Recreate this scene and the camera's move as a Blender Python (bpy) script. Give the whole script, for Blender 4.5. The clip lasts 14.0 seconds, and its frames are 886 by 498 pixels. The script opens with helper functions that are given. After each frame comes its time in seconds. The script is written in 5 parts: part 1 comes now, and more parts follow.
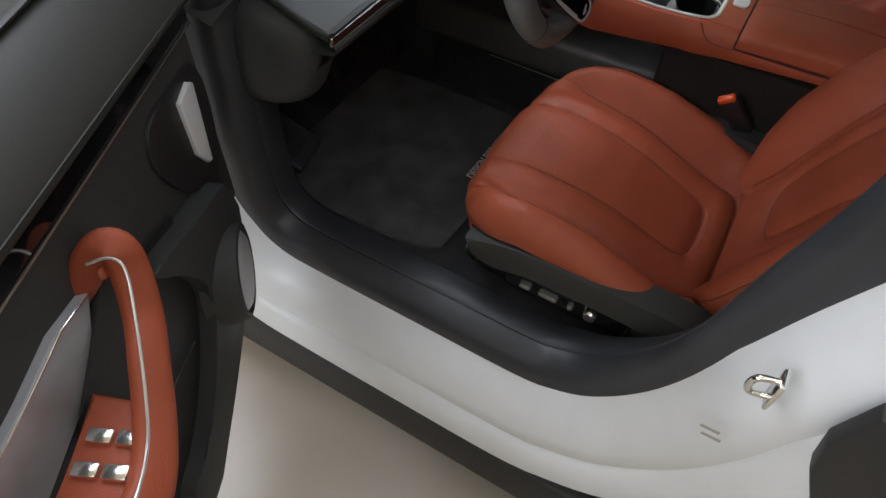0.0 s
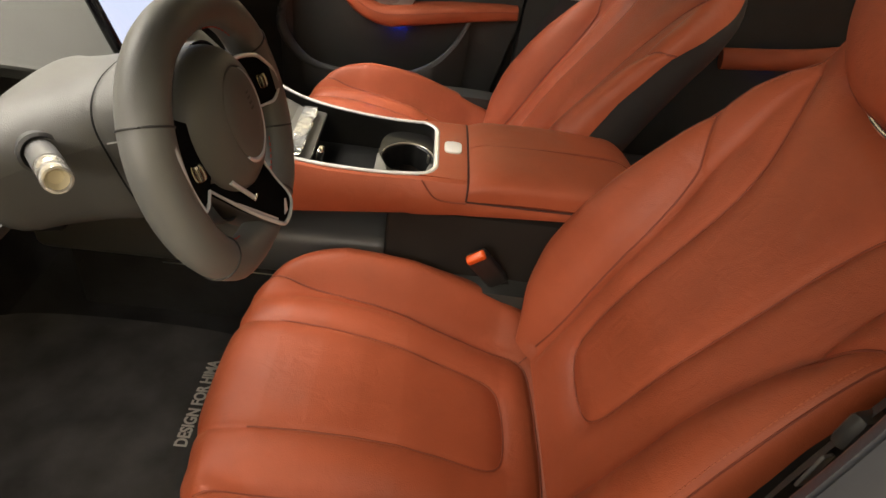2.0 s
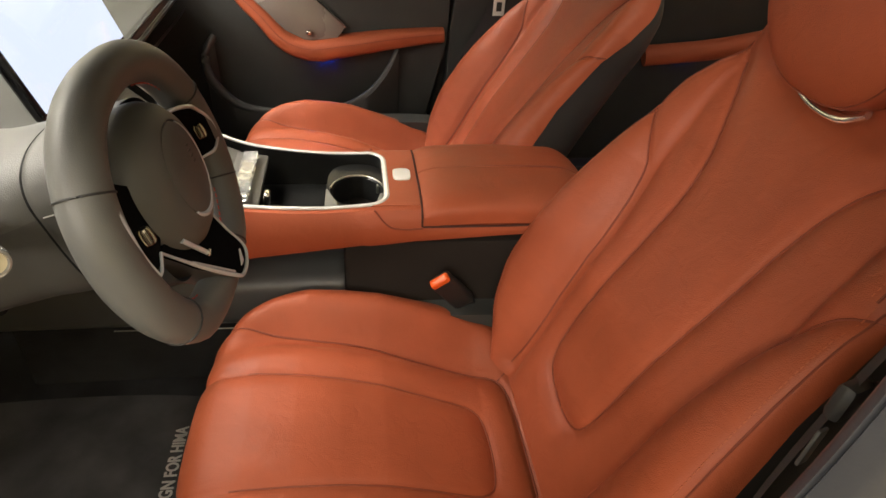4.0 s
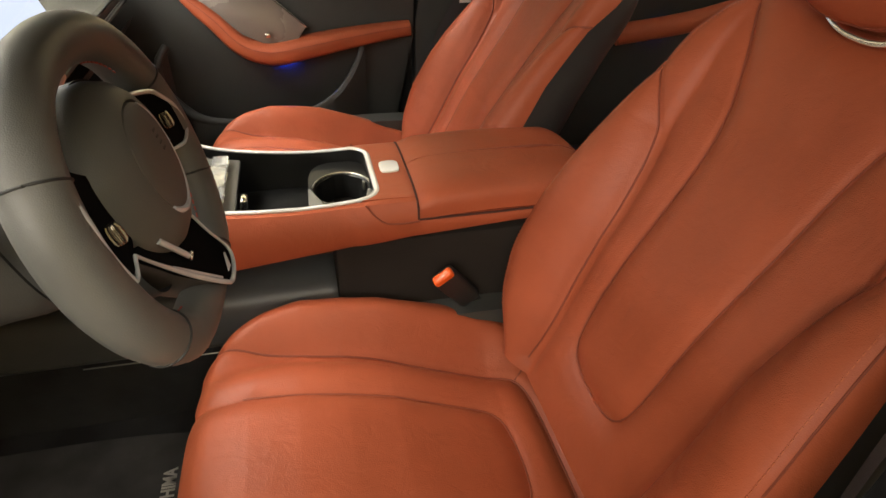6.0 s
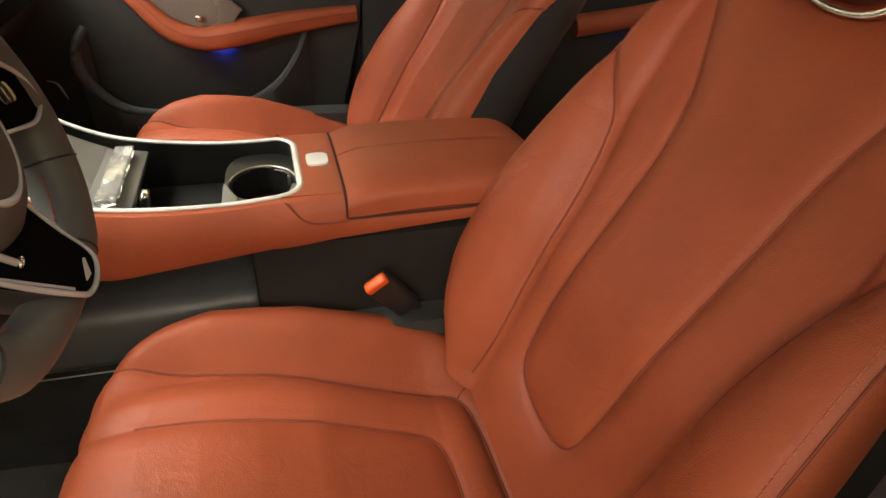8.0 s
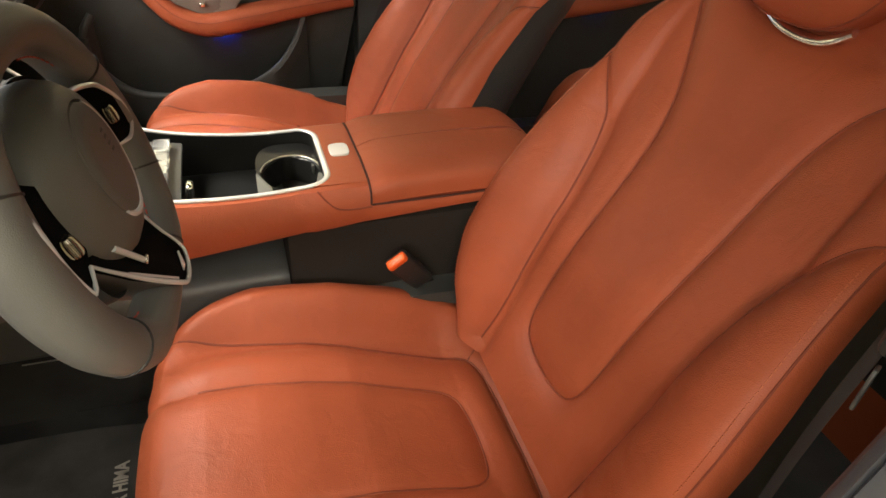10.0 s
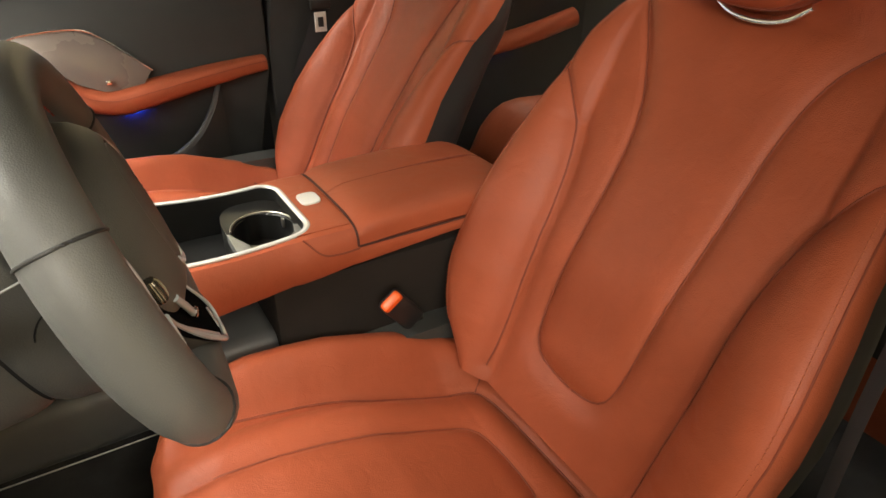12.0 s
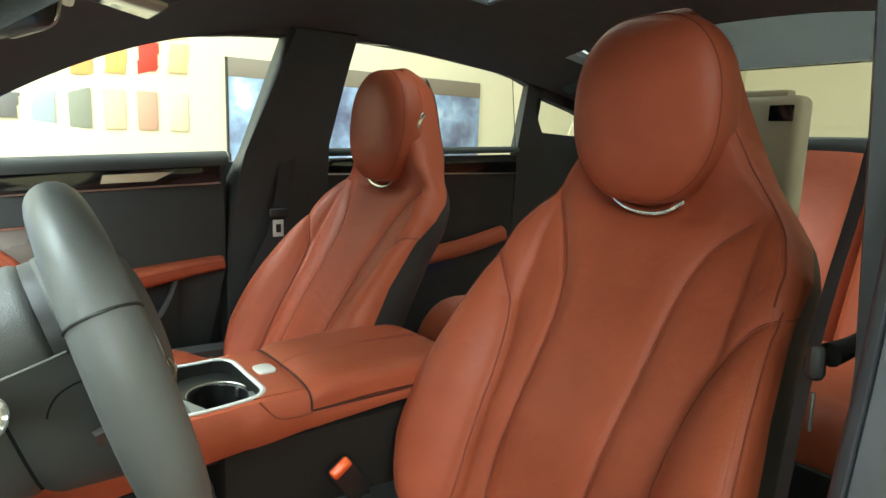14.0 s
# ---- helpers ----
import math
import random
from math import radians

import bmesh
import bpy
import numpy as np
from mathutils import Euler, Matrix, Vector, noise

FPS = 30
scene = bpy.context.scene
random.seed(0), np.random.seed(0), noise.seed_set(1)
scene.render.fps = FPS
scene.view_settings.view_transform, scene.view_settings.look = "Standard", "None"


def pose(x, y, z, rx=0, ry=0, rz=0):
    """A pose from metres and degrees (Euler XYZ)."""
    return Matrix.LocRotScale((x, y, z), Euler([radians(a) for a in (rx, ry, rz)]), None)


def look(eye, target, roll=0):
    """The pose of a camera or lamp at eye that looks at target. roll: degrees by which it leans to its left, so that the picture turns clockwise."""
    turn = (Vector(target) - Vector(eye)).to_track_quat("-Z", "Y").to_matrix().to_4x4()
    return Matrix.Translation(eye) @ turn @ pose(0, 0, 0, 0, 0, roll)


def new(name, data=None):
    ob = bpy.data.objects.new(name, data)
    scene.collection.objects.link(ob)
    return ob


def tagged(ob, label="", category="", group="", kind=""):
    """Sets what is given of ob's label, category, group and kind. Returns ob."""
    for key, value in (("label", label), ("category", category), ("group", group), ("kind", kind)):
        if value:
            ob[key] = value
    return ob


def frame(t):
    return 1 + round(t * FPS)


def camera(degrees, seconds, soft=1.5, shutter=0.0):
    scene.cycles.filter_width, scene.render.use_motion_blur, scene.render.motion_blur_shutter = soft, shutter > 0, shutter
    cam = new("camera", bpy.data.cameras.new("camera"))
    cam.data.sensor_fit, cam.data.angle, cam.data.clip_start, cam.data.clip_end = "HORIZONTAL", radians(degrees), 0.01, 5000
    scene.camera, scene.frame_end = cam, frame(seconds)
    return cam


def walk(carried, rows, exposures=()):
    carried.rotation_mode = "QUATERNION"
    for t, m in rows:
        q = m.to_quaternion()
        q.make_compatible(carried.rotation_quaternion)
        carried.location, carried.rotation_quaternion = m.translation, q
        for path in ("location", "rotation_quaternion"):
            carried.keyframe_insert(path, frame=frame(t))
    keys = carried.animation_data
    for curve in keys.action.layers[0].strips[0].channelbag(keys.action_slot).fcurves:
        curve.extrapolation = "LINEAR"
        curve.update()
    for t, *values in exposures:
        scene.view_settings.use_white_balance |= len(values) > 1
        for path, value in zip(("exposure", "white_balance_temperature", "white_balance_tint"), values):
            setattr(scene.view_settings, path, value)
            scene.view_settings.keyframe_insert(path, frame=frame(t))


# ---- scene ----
cam = camera(70.3, 14.0)
# seconds, place in metres, turn in degrees
ROWS = [
    (0.0, -0.0015, -1.4238, 1.3909, 39.412, -2.072, 30.590),
    (0.5, 0.0325, -1.1833, 1.3049, 44.956, -2.110, 25.173),
    (1.0, 0.0166, -1.0760, 1.2784, 45.999, -2.263, 24.889),
    (1.5, -0.0846, -1.0475, 1.2706, 50.469, -6.690, 13.262),
    (2.0, -0.1430, -1.0443, 1.2621, 52.666, -7.185, 0.985),
    (2.5, -0.1503, -1.0555, 1.2903, 52.974, -6.609, -1.203),
    (3.0, -0.1267, -1.0685, 1.3064, 53.026, -5.036, -2.648),
    (5.5, -0.2151, -0.9573, 1.1663, 59.557, -1.510, -12.458),
    (6.0, -0.1980, -0.9637, 1.1747, 56.902, -0.412, -12.649),
    (6.5, -0.2214, -0.9946, 1.2223, 55.081, -0.389, -12.868),
    (7.0, -0.2122, -1.0345, 1.2779, 54.925, -1.445, -14.541),
    (7.5, -0.1631, -0.9606, 1.1760, 55.503, -1.702, -14.936),
    (8.0, -0.1274, -0.8839, 1.1182, 57.009, -1.950, -15.037),
    (10.5, -0.2565, -0.9531, 1.2128, 53.426, -2.349, -19.826),
    (11.0, -0.2903, -0.9203, 1.1799, 57.295, -0.582, -23.211),
    (11.5, -0.2961, -0.8627, 1.1505, 57.824, 0.026, -25.033),
    (12.0, -0.3569, -0.8924, 1.1447, 59.882, 0.079, -30.965),
    (12.5, -0.4314, -0.9168, 1.0867, 62.279, -0.245, -34.509),
    (13.0, -0.4767, -0.9632, 1.1065, 63.740, -1.006, -36.396),
    (13.5, -0.4708, -0.9865, 1.0969, 77.785, -0.551, -37.110),
    (14.0, -0.4434, -0.9899, 1.0985, 80.297, -1.841, -36.439),
]
EXPOSURES = [(0.0, -0.9, 5200, 13), (0.5, -0.7, 5300, 12), (1.0, -0.30, 5950, 15), (1.5, -0.1, 6350, 13), (2.5, 0.40, 6500, 12), (5.5, 0.34, 6450, 10), (8.0, 0.32, 6500, 10), (10.5, 0.57, 6400, 9), (13.0, 0.50, 6300, 8), (13.5, 0.54, 5350, -4), (14.0, 0.46, 5150, -8)]
walk(cam, [(t, pose(x, y, z, rx, ry, rz)) for t, x, y, z, rx, ry, rz in ROWS], EXPOSURES)

# ---- light ----
world = bpy.data.worlds.new("showroom_air")
scene.world = world
world.use_nodes = True
world.node_tree.nodes["Background"].inputs[0].default_value = (1.0, 0.95, 0.86, 1)
world.node_tree.nodes["Background"].inputs[1].default_value = 0.42


def area_lamp(name, x, y, z, sx, sy, power, colour, target):
    data = bpy.data.lights.new(name, "AREA")
    data.shape, data.size, data.size_y, data.energy, data.color = "RECTANGLE", sx, sy, power, colour
    ob = new(name, data)
    ob.matrix_world = look((x, y, z), target)
    return ob


WARM = (1.0, 0.93, 0.82)
# Unseen source, added to light the seats and column from the driver's side.
area_lamp("side_fill_light", -3.2, -6.0, 3.3, 6.0, 1.5, 350, WARM, (-0.1, -0.7, 0.9))
area_lamp("ceiling_panel_light", 1.1, -3.0, 4.05, 4.0, 2.0, 85, WARM, (0.9, -2.9, 0))
area_lamp("ceiling_panel_light", -2.5, 0.9, 4.05, 4.0, 2.5, 470, WARM, (-1.9, 0.9, 0))
area_lamp("ceiling_panel_light", 3.0, 0.5, 4.05, 3.0, 3.0, 16, WARM, (3.0, 0.6, 0))
area_lamp("ceiling_panel_light", 0.7, 0.15, 4.05, 3.0, 1.6, 20, WARM, (0.7, 0.16, 0))
area_lamp("wall_washer_light", 0.8, 3.0, 4.0, 6.0, 0.5, 80, WARM, (0.8, 4.4, 1.2))

# ---- materials ----
K = 1.2  # metres to one unit of the drawing


def mat(name, colour, rough=0.5, metal=0.0, grain=0.0, scale=400.0, bump=0.0, vary=0.0, coat=0.0, spread=14.0, sheen=0.0, spec=0.5, crease=0.0):
    m = bpy.data.materials.new(name)
    m.use_nodes = True
    nt = m.node_tree
    b = nt.nodes["Principled BSDF"]
    b.inputs["Base Color"].default_value = (*colour, 1)
    b.inputs["Roughness"].default_value = rough
    b.inputs["Metallic"].default_value = metal
    b.inputs["Coat Weight"].default_value = coat
    b.inputs["Sheen Weight"].default_value = sheen
    b.inputs["Specular IOR Level"].default_value = spec
    tc = nt.nodes.new("ShaderNodeTexCoord")
    if vary:
        n = nt.nodes.new("ShaderNodeTexNoise")
        n.inputs["Scale"].default_value = spread
        n.inputs["Detail"].default_value = 6
        nt.links.new(tc.outputs["Object"], n.inputs["Vector"])
        r = nt.nodes.new("ShaderNodeMapRange")
        r.inputs["From Min"].default_value, r.inputs["From Max"].default_value = 0.3, 0.7
        r.inputs["To Min"].default_value, r.inputs["To Max"].default_value = 1 - vary, 1 + vary
        nt.links.new(n.outputs["Fac"], r.inputs["Value"])
        h = nt.nodes.new("ShaderNodeHueSaturation")
        h.inputs["Color"].default_value = (*colour, 1)
        nt.links.new(r.outputs["Result"], h.inputs["Value"])
        nt.links.new(h.outputs["Color"], b.inputs["Base Color"])
        r2 = nt.nodes.new("ShaderNodeMapRange")
        r2.inputs["To Min"].default_value, r2.inputs["To Max"].default_value = max(0.02, rough - 0.08), min(1, rough + 0.08)
        nt.links.new(n.outputs["Fac"], r2.inputs["Value"])
        nt.links.new(r2.outputs["Result"], b.inputs["Roughness"])
    if bump:
        v = nt.nodes.new("ShaderNodeTexVoronoi") if grain else nt.nodes.new("ShaderNodeTexNoise")
        v.inputs["Scale"].default_value = scale
        nt.links.new(tc.outputs["Object"], v.inputs["Vector"])
        p = nt.nodes.new("ShaderNodeBump")
        p.inputs["Strength"].default_value, p.inputs["Distance"].default_value = bump, 0.0006
        nt.links.new(v.outputs["Distance" if grain else "Fac"], p.inputs["Height"])
        nt.links.new(p.outputs["Normal"], b.inputs["Normal"])
        if crease:
            w = nt.nodes.new("ShaderNodeTexNoise")
            w.inputs["Scale"].default_value, w.inputs["Detail"].default_value, w.inputs["Distortion"].default_value = 22.0, 3, 1.2
            nt.links.new(tc.outputs["Object"], w.inputs["Vector"])
            q = nt.nodes.new("ShaderNodeBump")
            q.inputs["Strength"].default_value, q.inputs["Distance"].default_value = crease, 0.004
            nt.links.new(w.outputs["Fac"], q.inputs["Height"])
            nt.links.new(q.outputs["Normal"], p.inputs["Normal"])
    return m


LEATHER = mat("orange_leather", (0.338, 0.0778, 0.0328), 0.46, grain=1, scale=700, bump=0.4, vary=0.07, spec=0.28, crease=0.35)
SEAM = mat("dark_orange_seam", (0.20, 0.040, 0.016), 0.7, vary=0.1)
THREAD = mat("stitch_thread", (0.40, 0.095, 0.035), 0.8, vary=0.1)
SOFT = mat("dark_grey_soft_plastic", (0.052, 0.054, 0.052), 0.55, grain=1, scale=900, bump=0.25, vary=0.08, spec=0.3)
DASH = mat("grey_dash_skin", (0.024, 0.0245, 0.021), 0.62, grain=1, scale=900, bump=0.3, vary=0.06, spec=0.18)
ROLL = mat("grey_door_roll_skin", (0.048, 0.048, 0.044), 0.6, grain=1, scale=900, bump=0.3, vary=0.06, spec=0.25)
WELL = mat("matt_black_lining", (0.010, 0.010, 0.010), 0.9, bump=0.3, scale=500, vary=0.1, spec=0.08)
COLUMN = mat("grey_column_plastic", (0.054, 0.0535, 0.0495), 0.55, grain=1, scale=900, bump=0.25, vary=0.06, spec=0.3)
# Same plastic as the column, darkened for the shade on its downward faces.
SHADED_COLUMN = mat("shaded_column_plastic", (0.040, 0.040, 0.038), 0.5, grain=1, scale=900, bump=0.25, vary=0.06, spec=0.3)
HUB = mat("dark_grey_airbag_skin", (0.092, 0.091, 0.084), 0.5, grain=1, scale=900, bump=0.2, vary=0.06, spec=0.3)
WHEEL = mat("grey_wheel_leather", (0.104, 0.105, 0.099), 0.46, grain=1, scale=900, bump=0.2, vary=0.06)
BLACK = mat("black_plastic", (0.021, 0.0205, 0.020), 0.5, bump=0.2, scale=500, vary=0.1)
CARPET = mat("black_carpet", (0.034, 0.034, 0.036), 0.95, bump=1.0, scale=900, vary=0.35, sheen=0.15, spec=0.1)
MAT = mat("floor_mat_pile", (0.052, 0.051, 0.053), 0.95, bump=1.0, scale=500, vary=0.6, spread=11, sheen=0.3)
GLOSS = mat("piano_black", (0.008, 0.008, 0.009), 0.08, coat=0.5, vary=0.05)
SPOKE_CHROME = mat("polished_spoke_chrome", (0.60, 0.66, 0.70), 0.18, metal=0.3, vary=0.05)
KNURL = mat("knurled_pale_metal", (0.24, 0.22, 0.18), 0.25, metal=0.9, vary=0.1)
BROWN = mat("brown_black_felt", (0.022, 0.018, 0.0155), 0.85, bump=0.5, scale=800, vary=0.1, spec=0.12)
KNEE = mat("slate_grey_panel", (0.105, 0.107, 0.108), 0.38, grain=1, scale=900, bump=0.2, vary=0.08, spec=0.55)
SPOKE = mat("black_spoke_lacquer", (0.007, 0.007, 0.007), 0.5, vary=0.05, spec=0.0)
SPOKE_BACK = mat("taupe_spoke_body", (0.080, 0.069, 0.061), 0.5, bump=0.2, scale=600, vary=0.08)
SILVERED = mat("silvered_edge", (0.84, 0.83, 0.81), 0.22, metal=0.35, vary=0.06)
CHROME = mat("chrome", (0.9, 0.89, 0.86), 0.2, metal=1.0, vary=0.04)
BRIGHT = mat("bright_silver_trim", (0.88, 0.86, 0.82), 0.32, metal=0.85, vary=0.03)
CLEARISH = mat("frosted_crystal", (0.50, 0.485, 0.45), 0.16, metal=0.7, vary=0.25, coat=0.5, spread=60)
IVORY = mat("ivory_translucent_cap", (0.42, 0.37, 0.25), 0.2, vary=0.04, coat=0.4)
SATIN = mat("satin_silver", (0.62, 0.6, 0.56), 0.35, metal=1.0, vary=0.05)
PAINT = mat("white_body_paint", (0.80, 0.81, 0.82), 0.34, coat=0.2, vary=0.02)
RUBBER = mat("rubber_seal", (0.036, 0.038, 0.044), 0.42, bump=0.2, scale=300, vary=0.12)
STALK = mat("metallic_grey_stalk", (0.10, 0.10, 0.10), 0.38, metal=0.3, vary=0.08)
TRAY = mat("black_tray_lining", (0.014, 0.014, 0.0135), 0.34, vary=0.1, spec=0.22)
PANEL = mat("grey_control_panel", (0.080, 0.077, 0.070), 0.45, metal=0.0, vary=0.06)
CLIP = mat("silver_grey_clip", (0.19, 0.19, 0.18), 0.4, metal=0.3, vary=0.06)
PILLAR = mat("grey_pillar_plastic", (0.058, 0.062, 0.068), 0.4, grain=1, scale=900, bump=0.2, vary=0.06, spec=0.6)
GAP = mat("dark_lid_gap", (0.055, 0.014, 0.008), 0.8, vary=0.05)
LINER = mat("charcoal_headliner", (0.062, 0.066, 0.068), 0.95, bump=0.6, scale=900, vary=0.1)
RED = mat("red_push_button", (0.80, 0.11, 0.014), 0.4, vary=0.05)
FLOOR = mat("beige_showroom_floor", (0.42, 0.37, 0.30), 0.3, bump=0.1, scale=60, vary=0.07, spread=3)
WALL = mat("cream_wall_paint", (0.82, 0.75, 0.53), 0.85, bump=0.1, scale=200, vary=0.02)
BEIGE = mat("beige_case_plastic", (0.55, 0.48, 0.33), 0.5, bump=0.2, scale=400, vary=0.05)
GREYCASE = mat("light_grey_button", (0.75, 0.73, 0.68), 0.4, vary=0.04)
SPEAKER = mat("silver_speaker_mesh", (0.62, 0.62, 0.63), 0.4, metal=0.3, grain=1, scale=600, bump=1.0, vary=0.05)
WOOD = mat("dark_wood_inlay", (0.022, 0.011, 0.006), 0.4, coat=0.15, vary=0.35, spread=30)


def glass(name, colour, rough=0.02, clear=1.0):
    m = bpy.data.materials.new(name)
    m.use_nodes = True
    b = m.node_tree.nodes["Principled BSDF"]
    b.inputs["Base Color"].default_value = (*colour, 1)
    b.inputs["Roughness"].default_value = rough
    b.inputs["Transmission Weight"].default_value = clear
    b.inputs["IOR"].default_value = 1.45
    return m


CRYSTAL = glass("clear_crystal", (0.95, 0.95, 0.93), 0.05, 0.88)
PANE = glass("window_glass", (0.93, 0.96, 0.94), 0.0)


def glow(name, colour, strength):
    m = bpy.data.materials.new(name)
    m.use_nodes = True
    b = m.node_tree.nodes["Principled BSDF"]
    b.inputs["Base Color"].default_value = (0.02, 0.02, 0.02, 1)
    b.inputs["Emission Color"].default_value = (*colour, 1)
    b.inputs["Emission Strength"].default_value = strength
    b.inputs["Roughness"].default_value = 0.1
    return m


TINTED = glass("tinted_glass", (0.76, 0.79, 0.77), 0.0)
SCREEN = glow("lit_screen", (0.72, 0.8, 1.0), 0.85)
AMBIENT = glow("blue_ambient_light", (0.01, 0.07, 1.0), 75.0)

# ---- builders ----


def thing(name, x, y, z, label, category, group="", kind="", m=None):
    ob = new(name)
    ob.empty_display_size = 0.05
    ob.matrix_world = m if m is not None else Matrix.Translation((x * K, y * K, z * K))
    return tagged(ob, label, category, group, kind)


def part(name, bm, material, parent, label="", smooth=40):
    """One mesh under a thing or a part; bm is in units of the drawing, in the parent's axes."""
    bmesh.ops.scale(bm, vec=(K, K, K), verts=bm.verts)
    bmesh.ops.recalc_face_normals(bm, faces=bm.faces)
    me = bpy.data.meshes.new(name)
    bm.to_mesh(me)
    bm.free()
    me.materials.append(material)
    if smooth:
        me.shade_smooth()
        me.set_sharp_from_angle(angle=radians(smooth))
    ob = new(name, me)
    ob.parent = parent
    return tagged(ob, label)


def shift(bm, x, y, z, turn=None):
    if turn is not None:
        bmesh.ops.transform(bm, matrix=turn, verts=bm.verts)
    bmesh.ops.translate(bm, vec=(x, y, z), verts=bm.verts)
    return bm


def rot(rx=0, ry=0, rz=0):
    return Euler([radians(a) for a in (rx, ry, rz)]).to_matrix().to_4x4()


def box(sx, sy, sz, r=0.004, seg=2, at=(0, 0, 0), turn=None):
    bm = bmesh.new()
    bmesh.ops.create_cube(bm, size=1)
    bmesh.ops.scale(bm, vec=(sx, sy, sz), verts=bm.verts)
    if r:
        bmesh.ops.bevel(bm, geom=bm.edges[:], offset=min(r, 0.45 * min(sx, sy, sz)), segments=seg, profile=0.5, affect="EDGES")
    return shift(bm, *at, turn)


def prism(outline, lay, r=0.0, seg=2, smooth_in=0):
    """A plate from a closed outline of (a, b); lay(a, b, s) gives the place of its face (s=0) and back (s=1)."""
    bm = bmesh.new()
    front = [bm.verts.new(lay(a, b, 0)) for a, b in outline]
    back = [bm.verts.new(lay(a, b, 1)) for a, b in outline]
    f = bm.faces.new(front)
    bm.faces.new(back[::-1])
    n = len(outline)
    for i in range(n):
        bm.faces.new((front[i], back[i], back[(i + 1) % n], front[(i + 1) % n]))
    if r:
        bmesh.ops.bevel(bm, geom=list(f.edges), offset=r, segments=seg, profile=0.5, affect="EDGES")
    return bm


def surface(nu, nv, place, close_u=False, close_v=False):
    """A grid of nu x nv corners; place(i/(nu-1), j/(nv-1)) is a point."""
    bm = bmesh.new()
    vs = [[bm.verts.new(place(i / (nu - (0 if close_u else 1)), j / (nv - (0 if close_v else 1)))) for j in range(nv)] for i in range(nu)]
    for i in range(nu if close_u else nu - 1):
        for j in range(nv if close_v else nv - 1):
            bm.faces.new((vs[i][j], vs[(i + 1) % nu][j], vs[(i + 1) % nu][(j + 1) % nv], vs[i][(j + 1) % nv]))
    return bm


def field(pts):
    """A surface from an array of places (nu, nv, 3)."""
    nu, nv = pts.shape[:2]
    bm = bmesh.new()
    vs = [[bm.verts.new(pts[i, j]) for j in range(nv)] for i in range(nu)]
    for i in range(nu - 1):
        for j in range(nv - 1):
            bm.faces.new((vs[i][j], vs[i + 1][j], vs[i + 1][j + 1], vs[i][j + 1]))
    return bm


def smooth_path(pts, n):
    """n points evenly along a smooth curve through pts."""
    p = np.array(pts, float)
    q = np.vstack([2 * p[0] - p[1], p, 2 * p[-1] - p[-2]])
    out = []
    for i in range(len(p) - 1):
        a, b, c, d = q[i:i + 4]
        for t in np.linspace(0, 1, 24, endpoint=False):
            out.append(0.5 * (2 * b + (c - a) * t + (2 * a - 5 * b + 4 * c - d) * t ** 2 + (3 * b - a - 3 * c + d) * t ** 3))
    out.append(p[-1])
    out = np.array(out)
    s = np.r_[0, np.cumsum(np.linalg.norm(np.diff(out, axis=0), axis=1))]
    return np.stack([np.interp(np.linspace(0, s[-1], n), s, out[:, k]) for k in range(out.shape[1])], 1)


def tube(pts, radius, n=None, sides=10, closed=False, squash=None):
    """A round bar along a smooth path; radius may be a function of the share of the way."""
    p = np.array(pts, float) if n is None else smooth_path(pts, n)
    m = len(p)
    bm = bmesh.new()
    rings = []
    ref = Vector((0.13, 0.31, 0.94))
    for i in range(m):
        a, b = p[(i - 1) % m if closed else max(i - 1, 0)], p[(i + 1) % m if closed else min(i + 1, m - 1)]
        d = Vector(b - a).normalized()
        e1 = d.cross(ref).normalized()
        e2 = d.cross(e1)
        r = radius(i / max(m - 1, 1)) if callable(radius) else radius
        sq = squash if squash else (1, 1)
        rings.append([bm.verts.new(Vector(p[i]) + r * (sq[0] * math.cos(t) * e1 + sq[1] * math.sin(t) * e2)) for t in np.linspace(0, 2 * math.pi, sides, endpoint=False)])
    for i in range(m if closed else m - 1):
        for j in range(sides):
            bm.faces.new((rings[i][j], rings[(i + 1) % m][j], rings[(i + 1) % m][(j + 1) % sides], rings[i][(j + 1) % sides]))
    if not closed:
        bm.faces.new(rings[0])
        bm.faces.new(rings[-1][::-1])
    return bm


def lathe(profile, sides=32, at=(0, 0, 0), turn=None):
    """Turned about z from (radius, height) pairs."""
    bm = surface(sides, len(profile), lambda u, v: (profile[round(v * (len(profile) - 1))][0] * math.cos(2 * math.pi * u), profile[round(v * (len(profile) - 1))][0] * math.sin(2 * math.pi * u), profile[round(v * (len(profile) - 1))][1]), close_u=True)
    bmesh.ops.remove_doubles(bm, verts=bm.verts, dist=1e-6)
    return shift(bm, *at, turn)


def near(pa, pb, line):
    """Distance of points (pa, pb) from a broken line of (a, b)."""
    line = np.array(line, float)
    best = np.full(np.shape(pa), 9.0)
    for (a0, b0), (a1, b1) in zip(line[:-1], line[1:]):
        l2 = (a1 - a0) ** 2 + (b1 - b0) ** 2
        t = np.clip(((pa - a0) * (a1 - a0) + (pb - b0) * (b1 - b0)) / l2, 0, 1)
        best = np.minimum(best, np.hypot(pa - a0 - t * (a1 - a0), pb - b0 - t * (b1 - b0)))
    return best


def groove(d, deep=0.0045, wide=0.0028, puff=0.004, soft=0.022):
    return -deep * np.exp(-(d / wide) ** 2) + puff * (1 - np.exp(-(d / soft) ** 2)) - puff


# ---- showroom ----
GROUND = -0.08


def paint(name, colour, rough=0.6):
    return mat(name, colour, rough, vary=0.03, spread=5)


